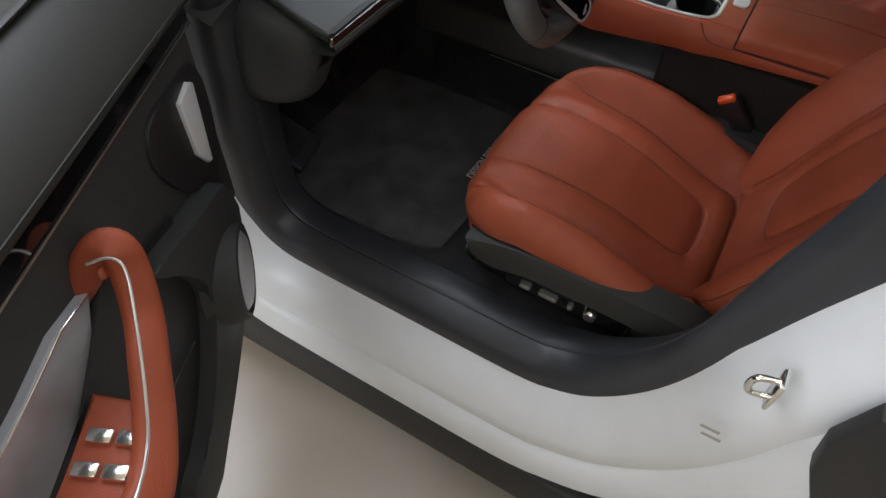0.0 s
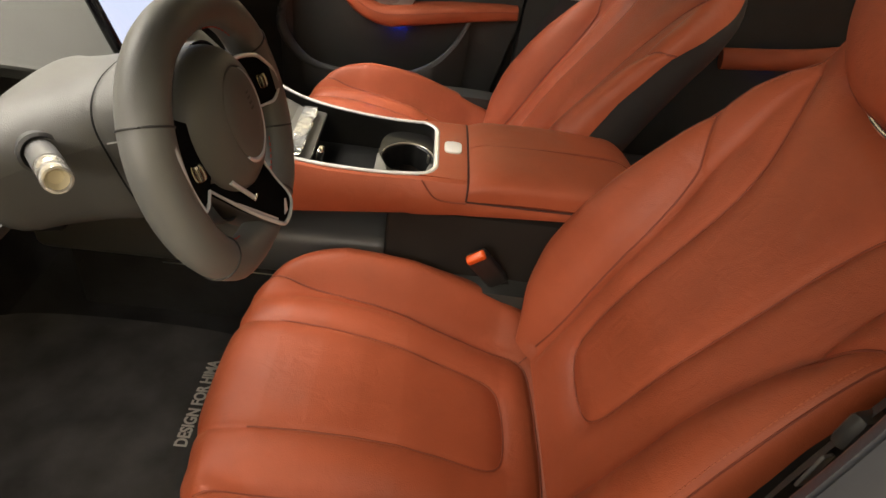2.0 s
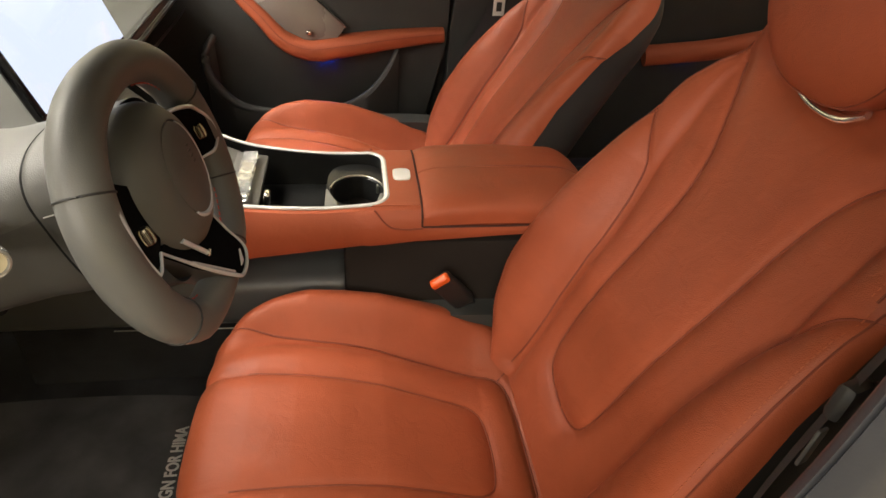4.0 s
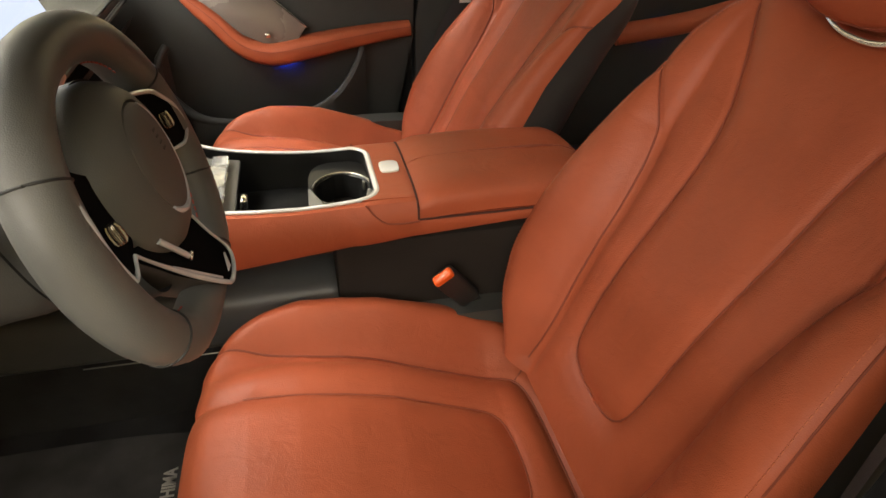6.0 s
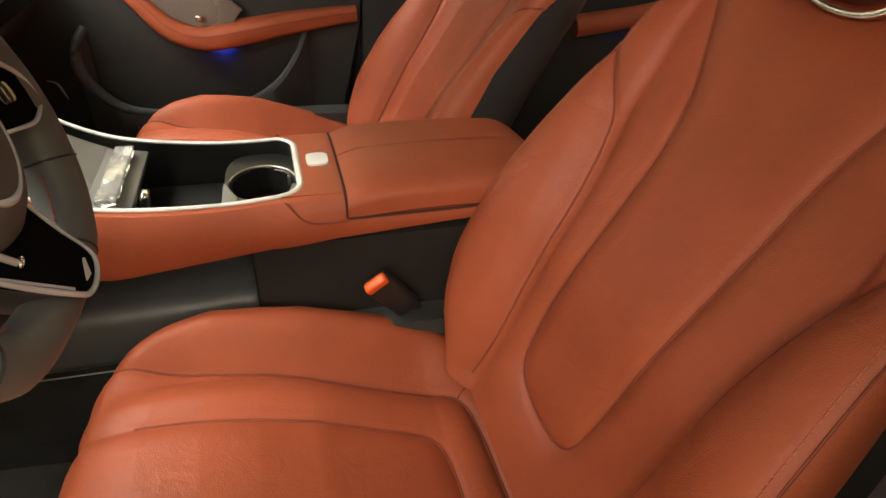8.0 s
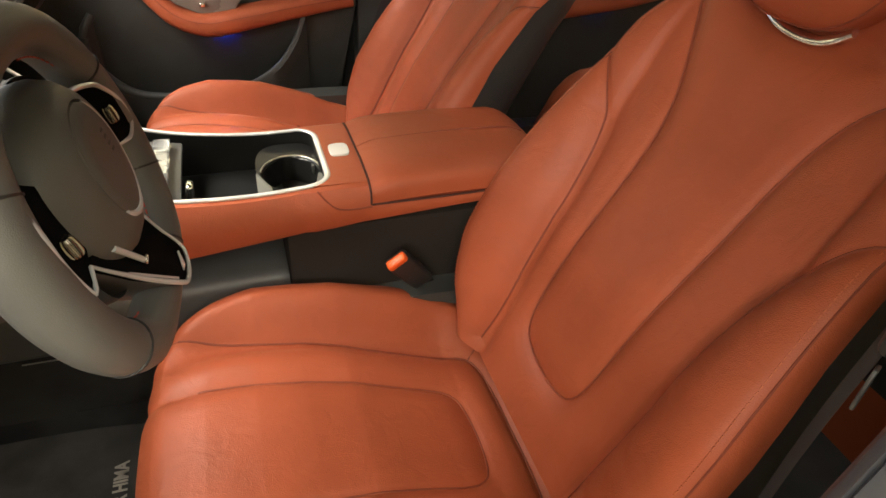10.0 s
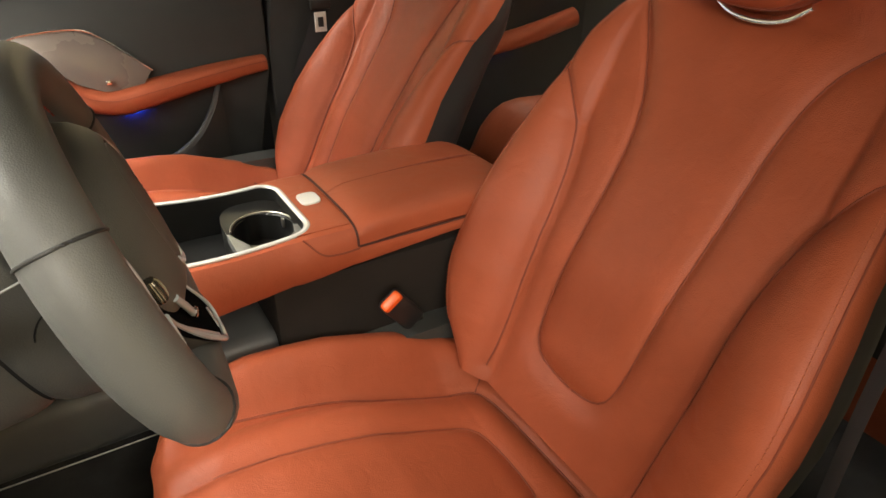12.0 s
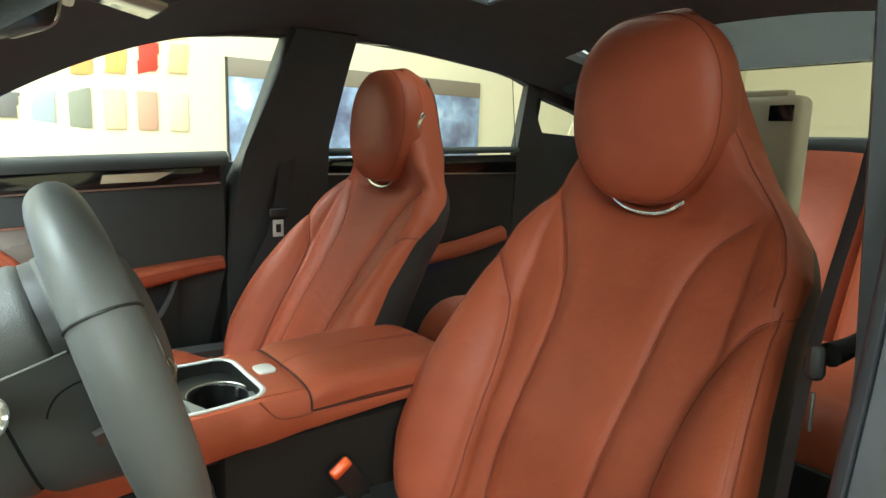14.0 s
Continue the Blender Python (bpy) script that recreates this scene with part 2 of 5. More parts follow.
def picture_material():
    """A printed mountain view: pale ridges in blue and grey."""
    m = mat("mountain_print", (0.3, 0.35, 0.5), 0.5)
    nt = m.node_tree
    tc = nt.nodes.new("ShaderNodeTexCoord")
    n = nt.nodes.new("ShaderNodeTexNoise")
    n.inputs["Scale"].default_value, n.inputs["Detail"].default_value, n.inputs["Roughness"].default_value = 2.2, 9, 0.62
    r = nt.nodes.new("ShaderNodeValToRGB")
    for pos, c in ((0.36, (0.10, 0.11, 0.20)), (0.48, (0.22, 0.27, 0.42)), (0.58, (0.36, 0.48, 0.72)), (0.68, (0.75, 0.8, 0.88))):
        e = r.color_ramp.elements.new(pos)
        e.color = (*c, 1)
    nt.links.new(tc.outputs["Object"], n.inputs["Vector"])
    nt.links.new(n.outputs["Fac"], r.inputs["Fac"])
    nt.links.new(r.outputs["Color"], nt.nodes["Principled BSDF"].inputs["Base Color"])
    return m


def showroom():
    floor = part("floor", box(24, 24, 0.3, 0, at=(0, 0, GROUND - 0.15)), FLOOR, None, smooth=0)
    tagged(floor, "polished beige showroom floor", "floor", kind="structure")
    for name, sx, sy, x, y in (("wall_north", 15.8, 0.2, 0, 3.8), ("wall_south", 15.8, 0.2, 0, -6.0)):
        tagged(part(name, box(sx, sy, 3.6, 0, at=(x, y, 1.8 + GROUND)), WALL, None, smooth=0), "cream painted showroom wall", "wall", kind="structure")
    for name, x in (("wall_east", 8.0), ("wall_west", -8.0)):
        tagged(part(name, box(0.2, 10.0, 3.6, 0, at=(x, -1.1, 1.8 + GROUND)), WALL, None, smooth=0), "cream painted showroom wall", "wall", kind="structure")
    tagged(part("ceiling", box(16.2, 10.4, 0.2, 0, at=(0, -1.1, 3.7 + GROUND)), WALL, None, smooth=0), "cream showroom ceiling", "ceiling", kind="structure")
    upper = ("grey", (0.2, 0.21, 0.22)), ("grey", (0.2, 0.21, 0.22)), ("amber", (0.75, 0.42, 0.13)), ("orange", (0.85, 0.5, 0.14)), ("red", (0.6, 0.05, 0.025)), ("sand", (0.8, 0.58, 0.28))
    lower = ("dark grey", (0.16, 0.16, 0.15)), ("pale blue", (0.42, 0.48, 0.52)), ("grey green", (0.3, 0.31, 0.24)), ("peach", (0.8, 0.6, 0.38)), ("dusty pink", (0.62, 0.36, 0.25)), ("cream pink", (0.82, 0.63, 0.45))
    for row, z in ((upper, 1.425), (lower, 1.048)):
        for i, (word, colour) in enumerate(row):
            s = part("colour_sample", box(0.12, 0.012, 0.245, 0.003, at=(-0.195 + 0.193 * i, 3.692, z)), paint("sample_" + word.replace(" ", "_"), colour), None)
            tagged(s, word + " leather colour sample board on the cream wall", "sample board", "colour samples on the wall")
    p = thing("wall_picture", 2.22, 3.68, 0.95, "wide framed print of blue mountains under a grey band", "picture")
    part("print", box(2.25, 0.02, 0.88, 0.002, at=(0, 0, -0.08)), picture_material(), p)
    part("header_band", box(2.25, 0.024, 0.13, 0.002, at=(0, 0, 0.425)), paint("taupe_band", (0.26, 0.22, 0.17)), p)
    part("frame", box(0.012, 0.03, 1.02, 0.002, at=(-1.13, 0, -0.02)), BLACK, p)


showroom()

# ---- car shell ----
shell = thing("car_body", 0, 0, 0, "white painted car body with dark cabin trim", "car body")
SILL = smooth_path([(-0.44, 1.13), (-0.58, 0.95), (-0.65, 0.78), (-0.672, 0.56), (-0.677, 0.42), (-0.66, 0.31), (-0.60, 0.258), (-0.5, 0.25), (-0.3, 0.25), (-0.12, 0.252), (-0.06, 0.266), (-0.006, 0.298), (0.047, 0.363), (0.086, 0.441), (0.115, 0.54), (0.138, 0.66), (0.162, 0.77), (0.18, 0.9), (0.19, 1.0), (0.2, 1.2)], 170)


def sill_sweep(rows, spread, top):
    """Rows of (y on the sill, y on the pillar, n), swept along the door opening; spread widens it at the front post."""
    t = np.gradient(SILL, axis=0)
    t /= np.linalg.norm(t, axis=1)[:, None]
    up = np.clip((SILL[:, 1] - 0.27) / 0.25, 0, 1) * (SILL[:, 0] > -0.3)
    post = np.clip((SILL[:, 1] - 0.30) / 0.12, 0, 1) * (SILL[:, 0] < -0.3)
    pts = np.zeros((len(SILL), len(rows), 3))
    for j, (ys, yp, n) in enumerate(rows):
        n = n + (spread * post + 0.03 * np.clip((SILL[:, 1] - 0.55) / 0.2, 0, 1) * (SILL[:, 0] > -0.3)) * (n > 0.0)
        pts[:, j, 0] = SILL[:, 0] + n * t[:, 1]
        pts[:, j, 1] = ys + (yp - ys) * up
        pts[:, j, 2] = SILL[:, 1] - n * t[:, 0]
    return field(pts[(SILL[:, 1] < top) | (SILL[:, 0] > -0.3)])


part("sill_trim", sill_sweep([(-0.575, -0.655, 0.0), (-0.585, -0.658, -0.03), (-0.60, -0.662, -0.034), (-0.63, -0.668, -0.036), (-0.636, -0.670, -0.033), (-0.64, -0.672, -0.036), (-0.668, -0.685, -0.03), (-0.684, -0.692, -0.018), (-0.69, -0.694, 0.0), (-0.69, -0.694, 0.03)], 0.04, 9), RUBBER, shell, "dark soft door seal and sill trim")
part("sill_panel", sill_sweep([(-0.689, -0.692, 0.0005), (-0.70, -0.71, 0.010), (-0.725, -0.75, 0.03), (-0.745, -0.765, 0.055), (-0.752, -0.77, 0.07), (-0.752, -0.77, 0.078), (-0.76, -0.775, 0.082), (-0.775, -0.79, 0.11), (-0.778, -0.80, 0.125)], 0.035, 0.58), PAINT, shell, "white painted sill with a pressed step")
part("rocker", box(1.9, 0.05, 0.13, 0.02, at=(-0.05, -0.755, 0.06)), BLACK, shell)
part("outer_skin", prism([(0.13, 0.12), (0.30, 0.25), (0.345, 0.45), (0.35, 0.9), (0.6, 0.9), (0.6, 0.12)], lambda x, z, s: (x, -0.80 - 0.02 * s, z)), PAINT, shell)
part("fender_lining", box(0.24, 0.02, 0.5, 0.004, at=(-0.835, -0.712, 0.83)), BLACK, shell)
part("latch_recess", prism([(0.208, 0.57), (0.2, 0.62), (0.212, 0.685), (0.30, 0.70), (0.30, 0.50), (0.239, 0.504)], lambda x, z, s: (x, -0.808 + 0.02 * s, z), 0.004), BLACK, shell, "dark latch recess")
for i in range(2):
    part("label_bar", box(0.022, 0.001, 0.005, 0, at=(0.128 + 0.006 * i, -0.7725, 0.50 - 0.014 * i)), SATIN, shell)
part("floor_pan", box(2.3, 1.20, 0.03, 0.003, at=(0.15, 0, 0.245)), CARPET, shell)
part("bulkhead", box(0.04, 1.4, 0.62, 0.01, at=(-0.98, 0, 0.5)), CARPET, shell)
part("toe_board", box(0.03, 1.3, 0.34, 0.01, at=(-0.86, 0, 0.38), turn=rot(0, -38, 0)), CARPET, shell)
part("kick_panel", prism([(-0.97, 0.24), (-0.97, 0.72), (-0.64, 0.72), (-0.66, 0.4), (-0.62, 0.27), (-0.55, 0.24)], lambda x, z, s: (x, -0.63 - 0.03 * s, z), 0.01), BLACK, shell)
part("side_panel", box(1.95, 0.02, 0.64, 0.004, at=(0.2, 0.745, 0.53)), BLACK, shell)
part("outer_side", prism([(-0.85, 0.14), (-0.85, 0.80), (1.1, 0.82), (1.1, 0.14)], lambda x, z, t: (x, 0.770 + 0.02 * t, z), 0.006), PAINT, shell, "white painted outer side")
part("side_floor", box(2.2, 0.06, 0.05, 0.015, at=(0.1, 0.63, 0.27)), BLACK, shell)


def side_lay(sign, thick=0.03):
    def lay(x, z, s):
        y = 0.70 - 0.45 * max(z - 0.86, 0) + (thick if s else 0)
        return (x, sign * y, z)
    return lay


rail = [(-0.9, 0.93), (-0.6, 0.985), (-0.317, 1.028), (-0.19, 1.065), (-0.08, 1.097), (0.084, 1.125), (0.3, 1.14), (0.5, 1.146), (0.79, 1.125), (0.92, 1.11), (1.05, 1.075), (1.4, 0.98)]
rail_s = [tuple(q) for q in smooth_path(rail, 40)]
part("roof_rail", prism(rail_s + [(x, z + 0.10) for x, z in rail_s[::-1]], side_lay(1), 0.008), LINER, shell, "charcoal roof lining rail")
part("roof_rail", prism([(x, z + 0.07) for x, z in rail_s] + [(x, z + 0.13) for x, z in rail_s[::-1]], side_lay(-1), 0.008), LINER, shell, "charcoal roof lining rail")
part("pillar_trim", prism([(0.100, 0.24), (0.103, 0.62), (0.118, 0.80), (0.152, 0.875), (0.222, 1.16), (0.392, 1.16), (0.375, 1.06), (0.352, 0.90), (0.352, 0.24)], lambda x, z, s: (x, 0.668 - 0.40 * max(z - 0.86, 0) + 0.06 * s, z), 0.012, 3), SOFT, shell, "dark grey pillar trim")
part("pillar_trim", prism([(1.035, 0.3), (1.035, 0.91), (1.0, 1.09), (0.97, 1.15), (1.06, 1.12), (1.068, 1.055), (1.078, 0.995), (1.095, 0.958), (1.13, 0.948), (1.25, 0.948), (1.5, 0.95), (1.5, 0.3)], side_lay(1), 0.006), SOFT, shell, "dark grey rear pillar trim")
part("pillar_trim", prism([(0.175, 0.24), (0.172, 0.75), (0.165, 0.95), (0.19, 1.2), (0.36, 1.2), (0.36, 0.24)], lambda x, z, s: (x, -(0.672 - 0.12 * max(z - 0.86, 0) - (0.03 if s else 0)), z), 0.012, 3), PILLAR, shell, "dark grey pillar trim")
part("pillar_lower_trim", prism([(0.17, 0.30), (0.165, 0.725), (0.36, 0.725), (0.36, 0.30)], lambda x, z, s: (x, -0.662 - 0.02 * s, z), 0.006), SOFT, shell)


def roof_place(u, v):
    x, y = -0.42 + 1.62 * u, -0.585 + 1.17 * v
    return (x, y, 1.235 - 0.09 * abs(y / 0.585) ** 3 - (0.5 if x < 0.3 else 0.115) * abs(x - 0.3) ** 2.2)


roof = surface(90, 60, roof_place)
OPEN_X, OPEN_Y = (0.28, 0.56), 0.28
hole = [f for f in roof.faces if OPEN_X[0] < f.calc_center_median().x < OPEN_X[1] and abs(f.calc_center_median().y) < OPEN_Y]
hole += [f for f in roof.faces if f.calc_center_median().x > 0.96 and abs(f.calc_center_median().y) < 0.43]
bmesh.ops.delete(roof, geom=hole, context="FACES")
part("headliner", roof, LINER, shell, "charcoal fabric headliner")
lip = [(0.28, -0.28), (0.42, -0.28), (0.56, -0.28), (0.56, 0.0), (0.56, 0.28), (0.42, 0.28), (0.28, 0.28), (0.28, 0.0)]
part("roof_opening_lip", tube([roof_place((x + 0.42) / 1.62, (y + 0.585) / 1.17) for x, y in [((1 - f) * a[0] + f * b[0], (1 - f) * a[1] + f * b[1]) for a, b in zip(lip, lip[1:] + lip[:1]) for f in (0, 0.25, 0.5, 0.75)]], 0.010, sides=8, closed=True), LINER, shell)
glass_roof = part("glass_roof", box(0.40, 0.62, 0.005, 0, at=(0.42, 0, 1.252)), PANE, shell, "clear panoramic roof glass", 0)
glass_roof.visible_shadow = False
part("tinted_rear_glass", surface(12, 12, lambda u, v: (0.94 + 0.32 * u, (-0.5 + v) * (0.88 + 0.06 * u), 1.205 - 0.05 * u - 0.03 * u * u)), TINTED, shell, "grey tinted upper rear glass")
skin = surface(60, 40, lambda u, v: (lambda q: (q[0], q[1] * 1.06, q[2] + 0.035))(roof_place(u, v)))
hole = [f for f in skin.faces if OPEN_X[0] - 0.03 < f.calc_center_median().x < OPEN_X[1] + 0.03 and abs(f.calc_center_median().y) < OPEN_Y + 0.03]
hole += [f for f in skin.faces if f.calc_center_median().x > 0.96 and abs(f.calc_center_median().y) < 0.45]
bmesh.ops.delete(skin, geom=hole, context="FACES")
part("roof_skin", skin, PAINT, shell, "white painted roof")
for y in (-0.48, 0.48):
    part("rear_roof_post", tube([(1.1, y * 1.1, 1.12), (1.3, y * 1.16, 1.06), (1.6, y * 1.25, 0.96)], 0.035, 12, squash=(1, 1.6)), LINER, shell)
part("parcel_shelf", box(0.3, 1.2, 0.04, 0.015, at=(1.40, 0, 0.935)), SOFT, shell, "grey parcel shelf")
part("rear_quarter", prism([(1.052, 1.062), (1.052, 1.3), (1.5, 1.3), (1.5, 0.96), (1.25, 1.022)], side_lay(1), 0), LINER, shell)
part("rear_panel", box(0.05, 1.3, 0.68, 0.02, at=(1.58, 0, 0.62)), BLACK, shell)
part("windscreen_post", tube([(-0.42, 0.555, 1.10), (-0.7, 0.64, 0.97), (-1.0, 0.7, 0.82)], 0.03, 12, squash=(1, 1.5)), LINER, shell)
part("windscreen_post", tube([(-0.42, -0.60, 1.18), (-0.7, -0.68, 1.04), (-1.0, -0.74, 0.84)], 0.035, 12, squash=(1, 1.5)), RUBBER, shell)


def pane(name, outline, lay, parent):
    ob = part(name, prism(outline, lay), PANE, parent, "clear window glass", 0)
    ob.visible_shadow = False
    return ob


pane("quarter_window", [(1.05, 1.06), (1.07, 0.945), (1.25, 0.945), (1.25, 1.02)], side_lay(1, 0.005), shell)
pane("rear_window", [(-0.52, 0.0), (0.52, 0.0), (0.60, 1.0), (-0.60, 1.0)], lambda a, b, s: (1.268 + 0.312 * b + 0.002 * s, a, 1.122 - 0.162 * b + 0.004 * s), shell)
pane("windscreen", [(-0.55, 0.0), (0.55, 0.0), (0.66, 1.0), (-0.66, 1.0)], lambda a, b, s: (-0.43 - 0.56 * b - 0.002 * s, a, 1.15 - 0.33 * b + 0.004 * s), shell)

# ---- seats ----
CUSH_B = smooth_path([(-0.352, 0.178), (-0.33, 0.180), (-0.292, 0.173), (-0.25, 0.167), (-0.19, 0.162), (-0.12, 0.159), (-0.06, 0.152), (0.0, 0.147), (0.045, 0.141), (0.073, 0.131), (0.085, 0.105), (0.0895, 0.05), (0.09, 0)], 50).tolist()
CUSH_I = smooth_path([(-0.335, 0.088), (-0.28, 0.087), (-0.22, 0.085), (-0.15, 0.081), (-0.1, 0.078), (-0.05, 0.075), (0.0, 0.073), (0.02, 0.069), (0.034, 0.056), (0.040, 0.025), (0.041, 0)], 44).tolist()
BACK_A = smooth_path([(0.222, 0.408), (0.205, 0.397), (0.186, 0.38), (0.162, 0.34), (0.149, 0.30), (0.142, 0.26), (0.138, 0.22), (0.136, 0.14), (0.131, 0.06), (0.130, 0.0)], 40).tolist()
BACK_IN = smooth_path([(0.150, 0.50), (0.127, 0.46), (0.107, 0.42), (0.091, 0.38), (0.084, 0.34), (0.083, 0.28), (0.085, 0.20), (0.087, 0.14), (0.084, 0.10), (0.078, 0.077), (0.064, 0.062), (0.035, 0.054), (0.004, 0.052)], 50).tolist()
BACK_OUT = smooth_path([(0.135, 0.50), (0.110, 0.475), (0.096, 0.455), (0.083, 0.42), (0.076, 0.38), (0.072, 0.32), (0.066, 0.25), (0.060, 0.17), (0.056, 0.11), (0.052, 0.082), (0.043, 0.064), (0.025, 0.055), (0.0, 0.052)], 50).tolist()
BACK_MID = [((a + c) / 2, (b + d) / 2) for (a, b), (c, d) in zip(BACK_IN, BACK_OUT)]


def mirror(line):
    return [(a, -b) for a, b in line[::-1]]


def bow(X, U):
    return X - 0.022 * np.clip((-0.1 - X) / 0.2, 0, 1) * (1 - (U / 0.25) ** 2)


def cushion_width(X):
    return 0.248 - 0.05 * np.clip((-0.2 - X) / 0.125, 0, 1) ** 2 - 0.03 * np.clip((X - 0.0) / 0.13, 0, 1) ** 2


def cushion_top(X, U):
    Y, XB = U * cushion_width(X) / 0.25, bow(X, U)
    top = np.interp(X, [-0.34, -0.30, -0.25, -0.2, -0.15, -0.1, -0.05, 0.0, 0.04, 0.09, 0.13], [0.432, 0.441, 0.444, 0.441, 0.433, 0.42, 0.40, 0.379, 0.365, 0.358, 0.352])
    crest = np.interp(X, [-0.335, -0.28, -0.2, -0.1, 0.0, 0.06, 0.13], [0.008, 0.024, 0.040, 0.049, 0.050, 0.040, 0.022])
    dale = np.interp(X, [-0.30, -0.25, -0.1, 0.03, 0.08], [0.006, 0.018, 0.020, 0.012, 0.002])
    out = np.abs(U) - 0.207
    z = top + crest * np.exp(-(out / np.where(out < 0, 0.036, 0.075)) ** 2) - dale * np.exp(-((np.abs(U) - 0.163) / 0.03) ** 2) - 0.004 * np.exp(-(U / 0.12) ** 2)
    db = near(XB, Y, CUSH_B + mirror(CUSH_B)[1:])
    di = near(XB, Y, CUSH_I + mirror(CUSH_I)[1:])
    z = z + groove(db, 0.0045, 0.005, 0.008, 0.020) + groove(di, 0.003, 0.005, 0.006, 0.018)
    fu = np.clip(1 - np.abs(U / 0.2502) ** 6, 0, 1) ** (1 / 3)
    fx = np.clip(1 - np.clip((-0.215 - X) / 0.1202, 0, 1) ** 3.2, 0, 1) ** (1 / 2.6)
    base = np.interp(X, [-0.335, -0.29, -0.2, 0.0, 0.13], [0.335, 0.385, 0.412, 0.40, 0.36])
    return Y, np.minimum(base, z) + np.maximum(z - base, 0) * fu * fx


def cushion_mesh():
    n = 200
    q = np.linspace(-1, 1, n)
    U = 0.25 * np.sign(q) * (1 - (1 - np.abs(q)) ** 1.4)
    X = -0.335 + 0.465 * np.linspace(0, 1, n) ** 1.3
    X, U = np.meshgrid(X, U, indexing="ij")
    Y, Z = cushion_top(X, U)
    # the front edge bows forward in the middle, and a skirt closes it below
    return field(np.stack([bow(X, U) + 0.04 * np.clip((0.41 - Z) / 0.07, 0, 1) * (X < -0.15), Y, Z], -1))


def back_width(v):
    return np.interp(v, [-0.02, 0.0, 0.03, 0.06, 0.10, 0.15, 0.2, 0.26, 0.38, 0.45, 0.49, 0.52, 0.56, 0.6, 0.65, 0.69, 0.72, 0.74], [0.165, 0.18, 0.212, 0.230, 0.243, 0.246, 0.243, 0.235, 0.216, 0.210, 0.192, 0.168, 0.134, 0.106, 0.080, 0.062, 0.044, 0.014])


def lean(v):
    """How far the head of the backrest comes forward."""
    return 0.46 * np.clip(v - 0.50, 0, 1) ** 1.0 * np.clip((v - 0.48) / 0.06, 0, 1)


SEAM_A = np.array(BACK_A[::-1])


def back_floor(v):
    """Where the leather ends and the shell begins, as a height of the face."""
    return np.interp(v, [-0.02, 0.1, 0.3, 0.40, 0.46, 0.5, 0.6], [0.0, 0.006, 0.0, -0.02, -0.045, -0.062, -0.108])


def back_top(V, S, panel):
    """Height of the backrest's face; panel holds its seams towards +y and -y."""
    W = back_width(V)
    U = S * W
    # the bolsters swell outwards from their seam
    h = np.interp(V, [-0.02, 0.05, 0.12, 0.25, 0.34, 0.40, 0.46, 0.52], [0.030, 0.052, 0.062, 0.058, 0.046, 0.034, 0.020, 0.0])
    foot = np.interp(V, SEAM_A[:, 1], SEAM_A[:, 0])
    foot = np.where(V > 0.34, np.minimum(foot, 0.162), foot)
    t = np.clip((np.abs(U) - foot + 0.012) / (0.012 + np.maximum(W - foot, 0.03)), 0, 1)
    o = h * (1 - (1 - t) ** 2.0) * np.clip(t / 0.16, 0, 1) ** 0.6 + np.interp(V, [0, 0.06, 0.2, 0.3, 0.4, 0.5], [-0.012, -0.012, -0.010, -0.018, -0.026, -0.026])
    d = np.minimum(near(U, V, BACK_A), near(-U, V, BACK_A))
    o = o + groove(d, 0.0045, 0.005, 0.006, 0.018) + 0.004
    d = np.minimum(near(U, V, panel[0]), near(-U, V, panel[1]))
    o = o + groove(d, 0.0035, 0.005, 0.006, 0.018) + 0.003
    o = o - 0.020 * np.exp(-((V - 0.515) / 0.025) ** 2 - np.abs(U / 0.085) ** 4)
    edge = np.clip(1 - np.abs(S) ** 11, 0, 1) ** (1 / 2.6)
    edge = edge * np.clip(1 - np.clip((V - 0.66) / 0.0802, 0, 1) ** 4, 0, 1) ** (1 / 3)
    floor = back_floor(V)
    return U, floor + (o - floor) * edge + lean(V)


def back_mesh(panel):
    q = np.linspace(-1, 1, 180)
    S = np.sign(q) * (1 - (1 - np.abs(q)) ** 1.4)
    V, S = np.meshgrid(np.linspace(-0.02, 0.74, 280), S, indexing="ij")
    U, o = back_top(V, S, panel)
    return field(np.stack([-o, U, V], -1))


def shell_mesh(stop):
    def place(a, b):
        v = -0.02 + 0.765 * b
        w = float(back_width(v)) * 0.992
        t = math.pi * a
        start = -float(back_floor(v)) - 0.003
        far = max(start + 0.02, stop * (1 - 0.25 * min(1.0, max(0.0, (v - 0.42) / 0.2))))
        return (start + (far - start) * math.sin(t) ** 0.6 - float(lean(v)), -w * math.copysign(abs(math.cos(t)) ** 0.7, math.cos(t)), v)
    return surface(32, 50, place)


PAD_PLACE = Matrix.Translation((-0.030, 0.006, 0.612)) @ rot(0, -25, 0)


def pad_point(th, ph, grow=1.0):
    """A point of the headrest pad: a rounded shield with a flattish face."""
    c = math.cos(ph) ** 0.72
    y = 0.109 * math.copysign(abs(math.cos(th)) ** 0.72, math.cos(th)) * c * grow
    z = 0.115 * math.copysign(abs(math.sin(th)) ** 0.78, math.sin(th)) * c * grow
    taper = 1 - 0.10 * max(0, z / 0.115) ** 2 - 0.16 * max(0, -z / 0.115) ** 2
    x = -0.043 * math.copysign(abs(math.sin(ph)) ** 0.62, math.sin(ph)) * grow
    return PAD_PLACE @ Vector((x, y * taper, z))


def pad_mesh():
    bm = surface(64, 33, lambda a, b: pad_point(2 * math.pi * a, math.pi * (b - 0.5)), close_u=True)
    bmesh.ops.remove_doubles(bm, verts=bm.verts, dist=1e-5)
    return bm


